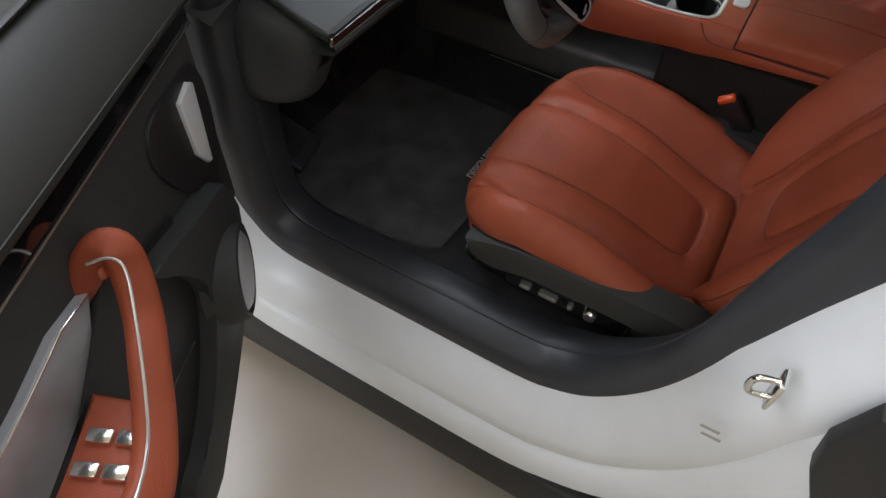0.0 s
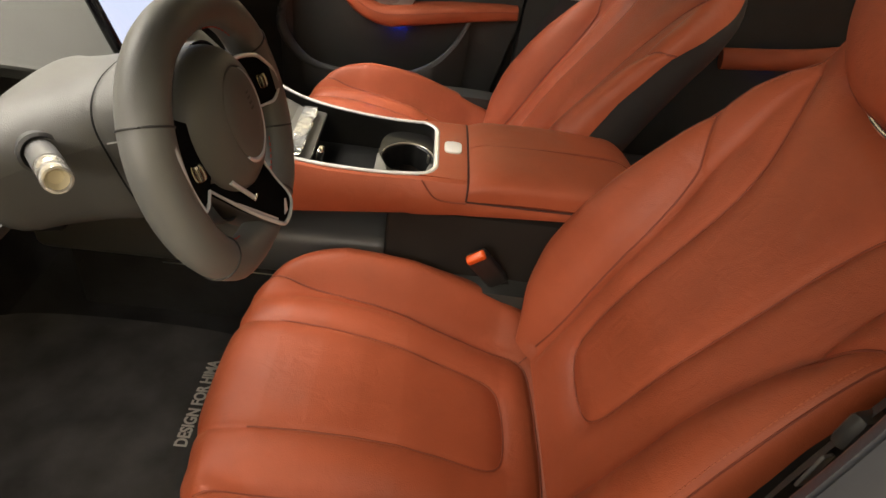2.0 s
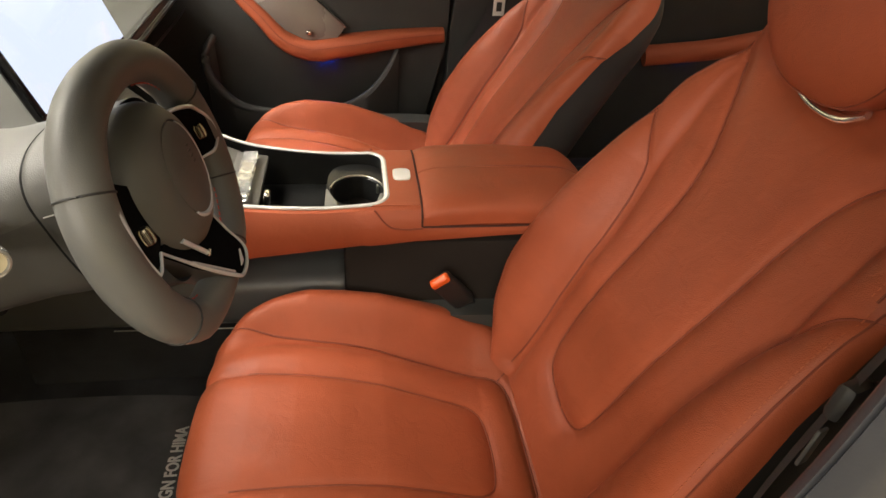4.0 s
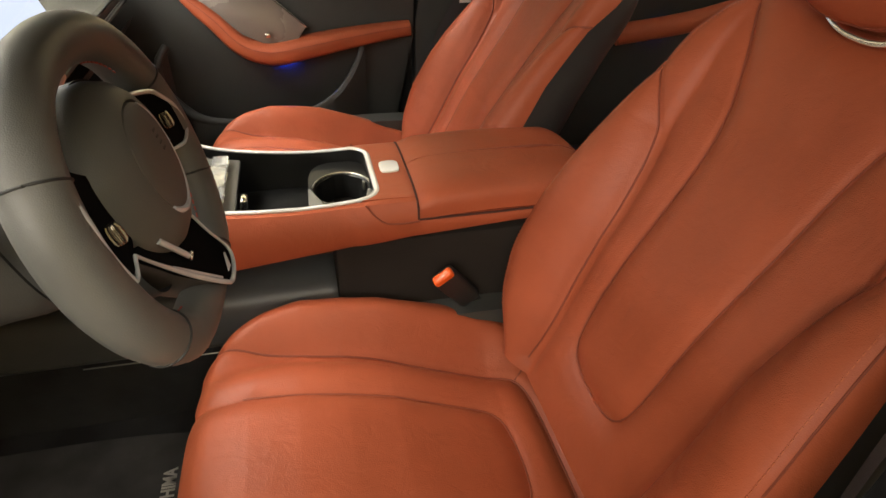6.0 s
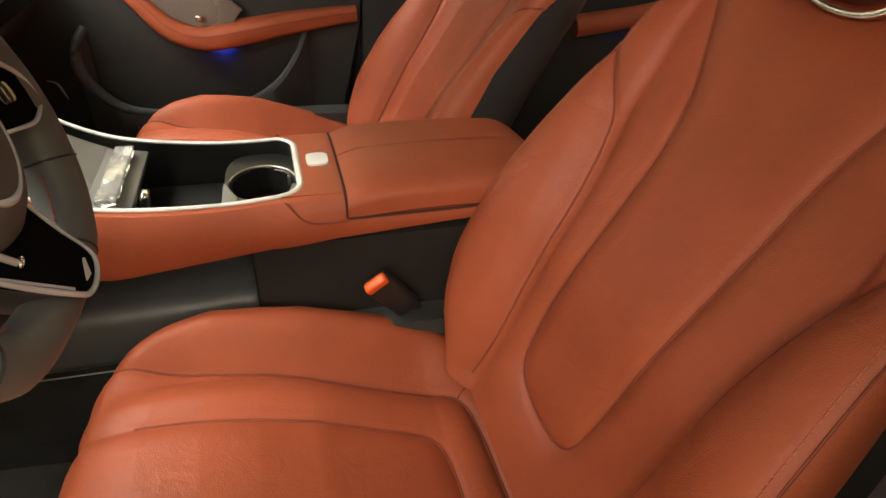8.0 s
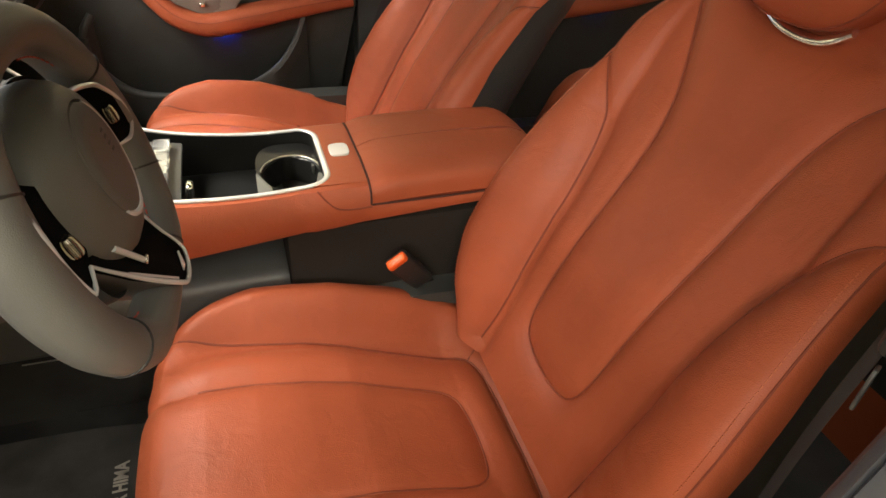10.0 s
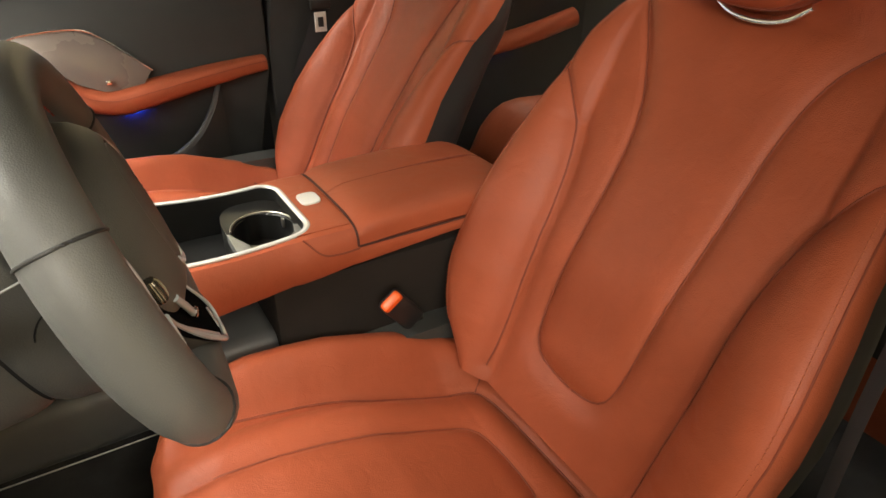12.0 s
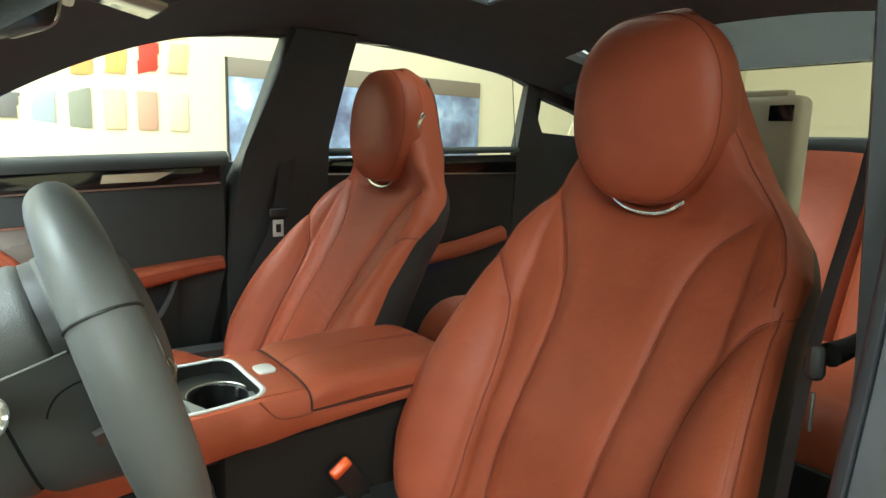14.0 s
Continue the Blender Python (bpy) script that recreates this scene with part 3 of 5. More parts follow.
def stitches(name, pts, parent, material, size=0.0011, step=0.0055, turn=None, at=(0, 0, 0)):
    """A row of small thread stitches along a path."""
    p = np.array(pts, float)
    n = max(4, int(np.linalg.norm(np.diff(p, axis=0), axis=1).sum() / step))
    s = smooth_path(p, n)
    bm = bmesh.new()
    for a, b in zip(s[:-1], s[1:]):
        d = Vector(b - a)
        mid = Vector(a) + d * 0.5
        q = d.to_track_quat("X", "Z").to_matrix().to_4x4()
        bmesh.ops.create_cube(bm, size=1, matrix=Matrix.Translation(mid) @ q @ Matrix.Diagonal((d.length * 0.62, size, size, 1)))
    if turn is not None:
        shift(bm, *at, turn)
    return tagged(part(name, bm, material, parent, "", 0), kind="stuff")


def seat(name, x, y, z, recline, lift, label, outboard, depth, panel):
    s = thing(name, x, y, 0.26, label, "car seat", "front seats")
    c = part("cushion", shift(cushion_mesh(), 0, 0, lift - 0.26), LEATHER, s, "orange leather cushion")

    def on_cushion(line, up=0.0004):
        a = np.array(line)
        X = a[:, 0].copy()
        for _ in range(12):
            U = np.clip(a[:, 1] * 0.25 / cushion_width(X), -0.25, 0.25)
            X = np.maximum(a[:, 0] + (X - bow(X, U)), -0.335)
        Y, Z = cushion_top(X, U)
        return np.stack([bow(X, U), Y, Z + lift - 0.26 + up], 1)

    part("seam", tube(on_cushion(CUSH_B[4:] + mirror(CUSH_B)[1:-4]), 0.0014, sides=6), SEAM, c)
    part("seam", tube(on_cushion(CUSH_I[6:] + mirror(CUSH_I)[1:-6]), 0.0012, sides=6), SEAM, c)
    for sy in (-1, 1):
        part("seam", tube(on_cushion([(0.075, sy * 0.131), (0.09, sy * 0.142), (0.105, sy * 0.155), (0.12, sy * 0.168)]), 0.0014, sides=6), SEAM, c)
    part("base", box(0.38, 0.42, 0.085, 0.03, 3, at=(-0.09, 0, 0.043 + lift / 2)), BLACK, s, "black seat base")
    for sy in (-1, 1):
        part("rail", box(0.5, 0.03, 0.025, 0.004, at=(-0.06, sy * 0.17, 0.012)), SATIN, s, "steel seat rail")
        part("side_trim", prism(smooth_path([(-0.282, 0.132), (-0.2, 0.155), (-0.05, 0.159), (0.07, 0.158), (0.14, 0.150), (0.19, 0.122), (0.15, 0.095), (0.02, 0.105), (-0.15, 0.108), (-0.25, 0.09), (-0.282, 0.132)], 60)[:-1].tolist(), lambda a, b, t, sy=sy: (a, sy * (0.2535 - 0.05 * t), b + lift), 0.006, 3), SOFT, s, "grey plastic side trim")
    if outboard < 0:
        pod = part("switch_pod", box(0.22, 0.03, 0.06, 0.012, 3, at=(-0.10, outboard * 0.230, 0.08)), GLOSS, s, "gloss black switch panel")
        for dx, sx, sz in ((-0.166, 0.020, 0.009), (-0.126, 0.032, 0.009), (-0.088, 0.010, 0.010)):
            part("seat_switch", box(sx, 0.018, sz, 0.004, 3, at=(dx, outboard * 0.248, 0.084)), CLIP, pod, "silver grey seat switch")
        part("lumbar_knob", lathe([(0, 0.012), (0.009, 0.012), (0.012, 0.008), (0.012, 0)], 20, at=(-0.055, outboard * 0.245, 0.084), turn=rot(90, 0, 0)), CHROME, pod, "chrome round knob")
        part("slide_lever", tube([(-0.285, -0.10, 0.02), (-0.285, -0.20, 0.025)], 0.007, 6), BLACK, s)
    turn = rot(0, recline, 0)
    at = (0.09, 0, z - 0.26)
    b = part("backrest", shift(back_mesh(panel), *at, turn), LEATHER, s, "orange leather backrest")

    def on_back(line, sy, up=0.0004):
        a = np.array(line)
        U, o = back_top(a[:, 1], np.clip(sy * a[:, 0] / back_width(a[:, 1]), -1, 1), panel)
        return np.stack([-o - up, U, a[:, 1]], 1)

    for sy in (-1, 1):
        part("seam", shift(tube(on_back(BACK_A, sy), 0.0013 if outboard < 0 else 0.0018, sides=6), *at, turn), SEAM, b)
        part("seam", shift(tube(on_back(panel[0] if sy > 0 else panel[1], sy), 0.0012 if outboard < 0 else 0.0018, sides=6), *at, turn), SEAM, b)
        edge = [(0.966 * float(back_width(v)), v) for v in np.linspace(0.03, 0.407, 24)]
        top = [(0.93 * float(back_width(v)), v) for v in np.linspace(0.41, 0.70, 24)]
        if outboard > 0:
            continue
        part("seam", shift(tube(on_back(edge, sy), 0.0011, sides=6), *at, turn), SEAM, b)
        part("seam", shift(tube(on_back(top, sy), 0.0011, sides=6), *at, turn), SEAM, b)
        for line in (edge, top):
            stitches("stitching", on_back([(a - 0.006, v) for a, v in line], sy), b, THREAD, turn=turn, at=at)
    part("back_shell", shift(shell_mesh(depth), *at, turn), BLACK, s, "black seat back shell")
    h = part("headrest", shift(pad_mesh(), *at, turn), LEATHER, s, "orange leather headrest")
    part("piping", shift(tube([pad_point(t, 0.30, 1.002) for t in np.linspace(0, 2 * math.pi, 90, endpoint=False)], 0.0009, sides=6, closed=True), *at, turn), SEAM, h)
    part("chrome_trim", shift(tube([(0.012, -0.055, 0.516), (0.020, -0.03, 0.503), (0.022, 0, 0.499), (0.020, 0.03, 0.503), (0.012, 0.055, 0.516)], 0.0032, 21, squash=(1, 1.6)), *at, turn), CHROME, s, "chrome strip under the headrest")
    if outboard > 0:
        part("side_clip", shift(box(0.010, 0.004, 0.036, 0.0015, 2, at=(-0.020, -0.1005, 0.63), turn=None), *at, turn), CHROME, s, "narrow chrome clip beside the headrest")
    return s


driver = seat("front_seat", 0.0, -0.338, 0.39, 24.2, 0.0, "orange leather bucket seat with dark seams and integrated headrest", -1, 0.15, (BACK_IN, BACK_OUT))
passenger = seat("front_seat", -0.035, 0.325, 0.395, 29.5, 0.03, "orange leather passenger seat with dark seams, beside the console", 1, 0.115, (BACK_MID, BACK_MID))

# ---- console ----
cons = thing("center_console", 0, 0, 0.25, "orange leather center console with chrome-rimmed tray", "console")


def con(bm):
    return shift(bm, 0, 0, -0.25)


RIM_LINE = smooth_path([(-0.46, 0.70), (-0.40, 0.648), (-0.34, 0.612), (-0.28, 0.594), (-0.18, 0.585), (-0.08, 0.588)], 80)


def bezel_z(x):
    return float(np.interp(x, RIM_LINE[:, 0], RIM_LINE[:, 1]))


def bezel_y(x):
    return float(np.interp(x, [-0.46, -0.3, -0.1], [0.105, 0.095, 0.082]))


def bezel_path(inset=0.0, up=0.0):
    pts = []
    for x in np.linspace(-0.46, -0.115, 60):
        pts.append((x, -bezel_y(x) + inset, bezel_z(x) + up))
    for t in np.linspace(-90, 0, 9)[1:]:
        pts.append((-0.115 + (0.03 - inset) * math.cos(radians(t)), -0.053 + (0.03 - inset) * math.sin(radians(t)), bezel_z(-0.1) + up))
    return pts + [(x, -y, z) for x, y, z in pts[::-1]]


def side_rows(sy):
    rows = []
    for x in np.linspace(-0.46, -0.036, 40):
        zt = bezel_z(min(x, -0.09))
        yb = bezel_y(x) if x < -0.115 else 0.086
        zb = float(np.interp(x, [-0.46, -0.41, -0.36, -0.29, -0.09, 0.09], [0.590, 0.552, 0.528, 0.517, 0.531, 0.552]))
        rows.append([(x, sy * (yb + 0.002), zt), (x, sy * (yb + 0.010), zt - 0.002), (x, sy * (yb + 0.017), zt - 0.012), (x, sy * (yb + 0.0205), zt - 0.03), (x, sy * (yb + 0.020), zb + 0.006), (x, sy * (yb + 0.016), zb), (x, sy * (yb - 0.004), zb)])
    return field(np.array(rows))


for sy in (-1, 1):
    part("side_wing", con(side_rows(sy)), LEATHER, cons, "orange leather side wing")
corner = [(-0.115 + 0.03 * math.cos(t), -0.053 - 0.03 * math.sin(t)) for t in np.linspace(0, math.pi / 2, 8)]
deck_outline = [(-0.0375, 0.0885), (-0.0375, -0.0885), (-0.115, -0.0862)] + corner[::-1] + [(a, -b) for a, b in corner] + [(-0.115, 0.0862)]
part("rear_deck", con(prism(deck_outline, lambda a, b, s: (a, b, 0.5884 - 0.01 * s))), LEATHER, cons)
part("bezel", con(tube(bezel_path(), 0.0036, sides=10, squash=(1.25, 0.8))), SILVERED, cons, "polished chrome tray rim")


def tray_wall():
    p = np.array(bezel_path(0.004))
    rows = [p, p - np.array([0, 0, 0.03]), p * np.array([1, 0.97, 1]) - np.array([0, 0, 0.075])]
    return field(np.stack(rows, 1))


part("tray_wall", con(tray_wall()), TRAY, cons, "black tray lining")
part("tray_floor", con(box(0.40, 0.17, 0.01, 0.002, at=(-0.27, 0, 0.525))), TRAY, cons)


def cup_block():
    """A block with a round well, from the well's rim out to a rectangle."""
    ring = []
    n = 64
    for i in range(n):
        t = 2 * math.pi * i / n
        c, s = math.cos(t), math.sin(t)
        k = (abs(c / 0.046) ** 3 + abs(s / 0.076) ** 3) ** (-1 / 3)
        notch = 0.043 + 0.006 * math.exp(-((abs(s) - 0.99) / 0.05) ** 2)
        ring.append([(-0.128 + 0.036 * c, notch * s - 0.010, 0.49), (-0.128 + 0.038 * c, notch * s - 0.010, 0.567), (-0.128 + 0.041 * c, (notch + 0.003) * s - 0.010, 0.570), (-0.128 + k * c, k * s, 0.570), (-0.128 + k * c, k * s, 0.53)])
    pts = np.array(ring + ring[:1])
    return field(pts)


cup = part("cup_holder", con(cup_block()), TRAY, cons, "black cup holder insert")
part("cup_floor", con(lathe([(0, 0), (0.038, 0), (0.038, -0.004)], 32, at=(-0.128, -0.008, 0.492))), TRAY, cup)
part("cup_rim", con(tube([(-0.128 + 0.0405 * math.cos(t), 0.0455 * math.sin(t) - 0.010, 0.571) for t in np.linspace(-0.02 * math.pi, 0.95 * math.pi, 36)], 0.0013, sides=8)), SATIN, cup, "silver cup rim")
for facet in ([(-0.176, -0.074), (-0.156, -0.077), (-0.158, -0.050), (-0.166, -0.032), (-0.172, -0.012), (-0.175, -0.012)], [(-0.104, -0.076), (-0.089, -0.064), (-0.088, -0.028), (-0.094, -0.026), (-0.098, -0.044)]):
    part("cup_clip", con(prism(facet, lambda a, b, t: (a, b, 0.5745 - 0.012 * t), 0.0012)), CLIP, cup, "silver grey cup clip")
part("cup_spring", con(box(0.004, 0.008, 0.014, 0.0015, 2, at=(-0.096, 0.012, 0.560))), SATIN, cup, "small metal cup spring")
shifter = part("shifter_panel", con(box(0.050, 0.165, 0.012, 0.003, at=(-0.292, 0, 0.582), turn=rot(0, 9, 0))), PANEL, cons, "grey control panel")
part("crystal_bar", con(box(0.022, 0.146, 0.006, 0.002, 3, at=(-0.291, -0.004, 0.5960))), CRYSTAL, shifter, "clear crystal switch bar")
for i, (lean_x, lean_y) in enumerate(((9, -14), (-6, 10), (14, 4), (2, -8), (-12, 12), (6, 16), (-16, -6), (10, 8))):
    part("crystal_facet", con(box(0.021, 0.0172, 0.003, 0.0008, at=(-0.291, -0.068 + 0.0183 * i, 0.5905), turn=rot(lean_x, lean_y, 0))), CHROME, shifter, "mirrored facet under the crystal")
part("toggle", con(box(0.010, 0.020, 0.046, 0.004, 3, at=(-0.2595, -0.044, 0.566), turn=rot(0, 8, 0))), CHROME, shifter, "chrome toggle")
pad = part("phone_pad", con(surface(16, 8, lambda u, v: (-0.47 + 0.160 * u, -0.085 + 0.17 * v, bezel_z(-0.47 + 0.160 * u) - 0.006 - 0.005 * u ** 4))), PANEL, cons, "dark grey ribbed charging pad")
for i in range(3):
    part("pad_rib", con(box(0.003, 0.05, 0.004, 0.001, at=(-0.345 - 0.03 * i, 0.02 * (i - 1), bezel_z(-0.345 - 0.03 * i) - 0.006))), BRIGHT, pad)
part("start_button", con(prism([(-0.060 + 0.0135 * math.copysign(abs(math.cos(t)) ** 0.5, math.cos(t)), 0.004 + 0.0175 * math.copysign(abs(math.sin(t)) ** 0.5, math.sin(t))) for t in np.linspace(0, 2 * math.pi, 32, endpoint=False)], lambda a, b, q: (a, b, 0.5912 - 0.005 * q), 0.001)), GREYCASE, cons, "light grey square button")


def lid_place(sy, u, v):
    foot = u == 0.0
    u = max(0.0, (u - 1 / 33) / (32 / 33))
    x = -0.0365 + 0.277 * u
    front = max(0.0, 1 - u / 0.12)
    end = max(0.0, (u - 0.8) / 0.2)
    t = math.pi / 2 * min(1.0, v / 0.955)
    y = 0.0008 + 0.1045 * math.sin(t) ** 0.55 if v > 0 else 0.0008
    z = 0.563 + 0.038 * max(0.0, math.cos(t)) ** 0.42
    z = z - (0.03 * end ** 2 + 0.008 * front ** 2) * min(1.0, (z - 0.560) / 0.03) + 0.004 * math.sin(math.pi * min(u, 0.8) / 0.8)
    y = y * (1 - 0.03 * end ** 2)
    if v > 0.999:
        y, z = 0.095, 0.561
    return (x, sy * y, 0.561 if foot else z)


def lid_half(sy):
    return surface(34, 26, lambda u, v: lid_place(sy, u, v))


for sy in (-1, 1):
    part("armrest_lid", con(lid_half(sy)), LEATHER, cons, "orange leather armrest lid half")
    low_z = [float(v) for v in np.interp(np.linspace(-0.05, 0.235, 17), [-0.05, -0.036, 0.09, 0.24], [0.537, 0.5373, 0.545, 0.55])]
    rows = [[(x, sy * 0.098, 0.5622), (x, sy * 0.1045, 0.5616), (x, sy * 0.1060, 0.558), (x, sy * 0.1060, z + 0.004), (x, sy * 0.1035, z), (x, sy * 0.09, z - 0.001)] for x, z in zip(np.linspace(-0.05, 0.235, 17), low_z)]
    part("lower_wing", con(field(np.array(rows))), LEATHER, cons)
    path = [lid_place(sy, 1 / 33, v) for v in np.linspace(0.0, 0.955, 26)]
    part("lid_gap", con(tube([(x - 0.0010, y, z + 0.0006) for x, y, z in path], 0.0016, sides=6)), GAP, cons, "dark gap of the lid")
    part("lid_gap", con(tube([(-0.0365, sy * 0.1052, 0.5624), (0.1, sy * 0.1052, 0.5624), (0.23, sy * 0.100, 0.5624)], 0.0017, 16, sides=6)), GAP, cons, "dark gap of the lid")
    part("seam", con(tube([(-0.105, sy * 0.098, 0.587), (-0.085, sy * 0.1065, 0.565), (-0.062, sy * 0.1072, 0.560), (-0.0365, sy * 0.1066, 0.5605)], 0.0013, 20, sides=6)), SEAM, cons)
part("seam", con(tube([(-0.034, 0, 0.5925), (-0.018, 0, 0.598), (0.0, 0, 0.6012), (0.05, 0, 0.6035), (0.12, 0, 0.6045), (0.185, 0, 0.602), (0.215, 0, 0.592)], 0.0019, 24, sides=6)), SEAM, cons)
part("lid_back", con(box(0.02, 0.17, 0.06, 0.008, 3, at=(0.228, 0, 0.54))), LEATHER, cons)
lower = part("lower_panel", con(box(0.42, 0.19, 0.27, 0.01, at=(0.06, 0, 0.395))), BROWN, cons, "brown-black lower console panel")
part("front_panel", con(box(0.56, 0.176, 0.088, 0.020, 4, at=(-0.42, 0, 0.414))), KNEE, cons, "dark knee panel")
part("front_base", con(box(0.5, 0.16, 0.14, 0.01, at=(-0.40, 0, 0.32))), CARPET, cons)
for sy in (-1, 1):
    part("trim_line", con(tube([(-0.50, sy * 0.0865, 0.372), (-0.3, sy * 0.0865, 0.369), (-0.15, sy * 0.0865, 0.372)], 0.0010, 10, sides=6)), SATIN, cons, "thin silver trim line")

# ---- seat belt buckle ----
bk = thing("belt_buckle", 0.016, -0.111, 0.424, "black seat belt buckle with a red release button", "belt buckle")
tilt = rot(0, -36, 0) @ rot(18, 0, 0)
part("body", shift(box(0.034, 0.02, 0.085, 0.006, 3, at=(0, 0, 0.03)), 0.012, 0, 0.01, tilt), BLACK, bk)
part("release_button", shift(box(0.030, 0.014, 0.012, 0.004, 3, at=(0, -0.004, 0.072)), 0.012, 0, 0.01, tilt), RED, bk, "bright red push button")
part("stalk", shift(box(0.022, 0.008, 0.1, 0.002, at=(0, 0, -0.05)), 0.012, 0, 0.01, tilt), BLACK, bk)

# ---- steering wheel: x down, y to the passenger, z to the driver ----
wheel = thing("steering_wheel", 0, 0, 0, "grey leather steering wheel with chrome-edged black spokes", "steering wheel", m=Matrix.Translation((-0.30 * K, -0.343 * K, 0.759 * K)) @ rot(0, 90 - 17.5, 0))


RIM_AT, RIM_TURN = (0.0032, 0.0029, 0.0019), rot(0, 1.07, 0) @ rot(2.29, 0, 0)


def rim_radius(t):
    """Wider than high, with a flattened foot."""
    return 0.1193 - 0.0054 * math.cos(2 * t) + 0.0024 * math.cos(3 * t) - 0.0012 * math.cos(4 * t) - 0.010 * max(0.0, math.cos(t) - 0.8) / 0.2


rim_pts = [(rim_radius(t) * math.cos(t), rim_radius(t) * math.sin(t), 0) for t in np.linspace(0, 2 * math.pi, 96, endpoint=False)]
rim = part("rim", shift(tube(rim_pts, lambda s: 0.0195 + 0.0012 * math.cos(4 * math.pi * s + math.pi), closed=True, sides=20), *RIM_AT, RIM_TURN), WHEEL, wheel)
for deg in (67, -119, 112, -52, 30):
    t = radians(deg)
    c, s = math.cos(t), math.sin(t)
    r = rim_radius(t)
    thick = 0.0197 - 0.0012 * math.cos(2 * t)
    ring = [(r * c + thick * math.cos(a) * c, r * s + thick * math.cos(a) * s, thick * math.sin(a)) for a in np.linspace(0, 2 * math.pi, 40, endpoint=False)]
    part("rim_seam", shift(tube(ring, 0.0010, sides=6, closed=True), *RIM_AT, RIM_TURN), BLACK, rim)
RED_THREAD = mat("red_thread", (0.35, 0.05, 0.03), 0.8, vary=0.05)
for lo, hi in ((32, 62), (-62, -32), (128, 160), (-160, -128)):
    stitches("stitching", [((rim_radius(radians(d)) - 0.0196) * math.cos(radians(d)), (rim_radius(radians(d)) - 0.0196) * math.sin(radians(d)), 0.002) for d in np.linspace(lo, hi, 12)], rim, RED_THREAD, turn=RIM_TURN, at=RIM_AT)


def hub_place(u, v):
    t = 2 * math.pi * u
    r = [0.0, 0.024, 0.040, 0.0440, 0.0452, 0.0465, 0.0500, 0.0600, 0.0720, 0.0785, 0.0795, 0.0700, 0.040][round(v * 12)]
    z = [0.034, 0.034, 0.0328, 0.0312, 0.0285, 0.0312, 0.0305, 0.0268, 0.0195, 0.0090, -0.006, -0.017, -0.020][round(v * 12)]
    wide = min(1.0, max(0.0, (r - 0.05) / 0.025))
    high = 0.87 - 0.08 * wide if math.cos(t) < 0 else 1.0 - 0.08 * wide
    return (-0.018 + r * math.cos(t) * high, -0.002 + r * math.sin(t) * (0.90 + (0.06 if math.sin(t) < 0 else -0.08) * wide), z)


hub = part("airbag_cover", surface(64, 13, hub_place, close_u=True), HUB, wheel, "grey round airbag cover")
part("cover_ring", tube([(-0.018 + 0.0452 * math.cos(t) * (0.87 if math.cos(t) < 0 else 1.0), -0.002 + 0.0407 * math.sin(t), 0.0306) for t in np.linspace(-0.24 * math.pi, 0.80 * math.pi, 40)], lambda f: 0.0009 + 0.0020 * math.exp(-((f - 0.16) / 0.16) ** 2) + 0.0006 * math.exp(-((f - 0.5) / 0.25) ** 2), sides=8), SPOKE_CHROME, hub, "chrome crescent")
for i in range(4):
    part("emblem_bar", box(0.002, 0.006, 0.0008, 0, at=(-0.030 + 0.005 * i, 0.012, 0.0341)), SOFT, hub)


def plate_z(b, a=0.0):
    """Spoke plates rise a little towards the rim and lap over its foot."""
    return 0.009 * min(1.0, max(0.0, (a - 0.06) / 0.045)) + 0.0125 + 0.0075 * min(1.0, max(0.0, (abs(b) - 0.07) / 0.045)) + 0.038 * b * min(1.0, abs(b) / 0.08)


def spoke(outline, label, deep=0.016, shrink=0.12):
    """A black lacquered spoke plate on a taupe body."""
    outline = smooth_path(outline + outline[:1], 64)[:-1].tolist()
    ca, cb = np.mean(outline, axis=0)
    plate = part("spoke_plate", prism(outline, lambda a, b, s: (a, b, plate_z(b, a) - 0.004 * s), 0.001), SPOKE, wheel, label)
    part("spoke_body", prism(outline, lambda a, b, s: (ca + (a - ca) * (0.985 - shrink * s), cb + (b - cb) * (0.985 - shrink * s), plate_z(b, a) - 0.005 - deep * s)), SPOKE_BACK, wheel, "taupe plastic spoke body")
    return plate


def knurled_knob(at, parent):
    """A small scroll barrel with fine ridges."""
    prof = [(0.0, -0.0070), (0.0038, -0.0070), (0.0050, -0.0050), (0.0055, 0.0), (0.0050, 0.0050), (0.0038, 0.0070), (0.0, 0.0070)]
    bm = surface(48, 7, lambda u, v: ((prof[round(v * 6)][0] * (1 - 0.20 * (round(u * 48) % 4 > 1))) * math.cos(2 * math.pi * u), (prof[round(v * 6)][0] * (1 - 0.20 * (round(u * 48) % 4 > 1))) * math.sin(2 * math.pi * u), prof[round(v * 6)][1]), close_u=True)
    bmesh.ops.remove_doubles(bm, verts=bm.verts, dist=1e-6)
    return part("scroll_knob", shift(bm, *at, rot(0, 90, 0)), KNURL, parent, "knurled chrome scroll knob", 20)


left = spoke([(-0.056, -0.090), (-0.052, -0.104), (-0.030, -0.113), (-0.008, -0.1145), (0.010, -0.111), (0.016, -0.100), (0.012, -0.080), (0.0, -0.058), (-0.03, -0.056)], "black lacquered spoke with a wide chrome edge")
strip = np.array([(-0.058, -0.1045, 0.0145), (-0.052, -0.1075, 0.0155), (-0.040, -0.1125, 0.0158), (-0.024, -0.1145, 0.0157), (-0.004, -0.1135, 0.0157), (0.010, -0.1105, 0.0153), (0.0185, -0.1075, 0.0149)])
part("chrome_edge", tube(strip, lambda f: 0.0016 + 0.0034 * math.exp(-((f - 0.34) / 0.24) ** 2), 50, sides=10, squash=(1, 0.6)), SPOKE_CHROME, left, "wide tapering chrome strip")
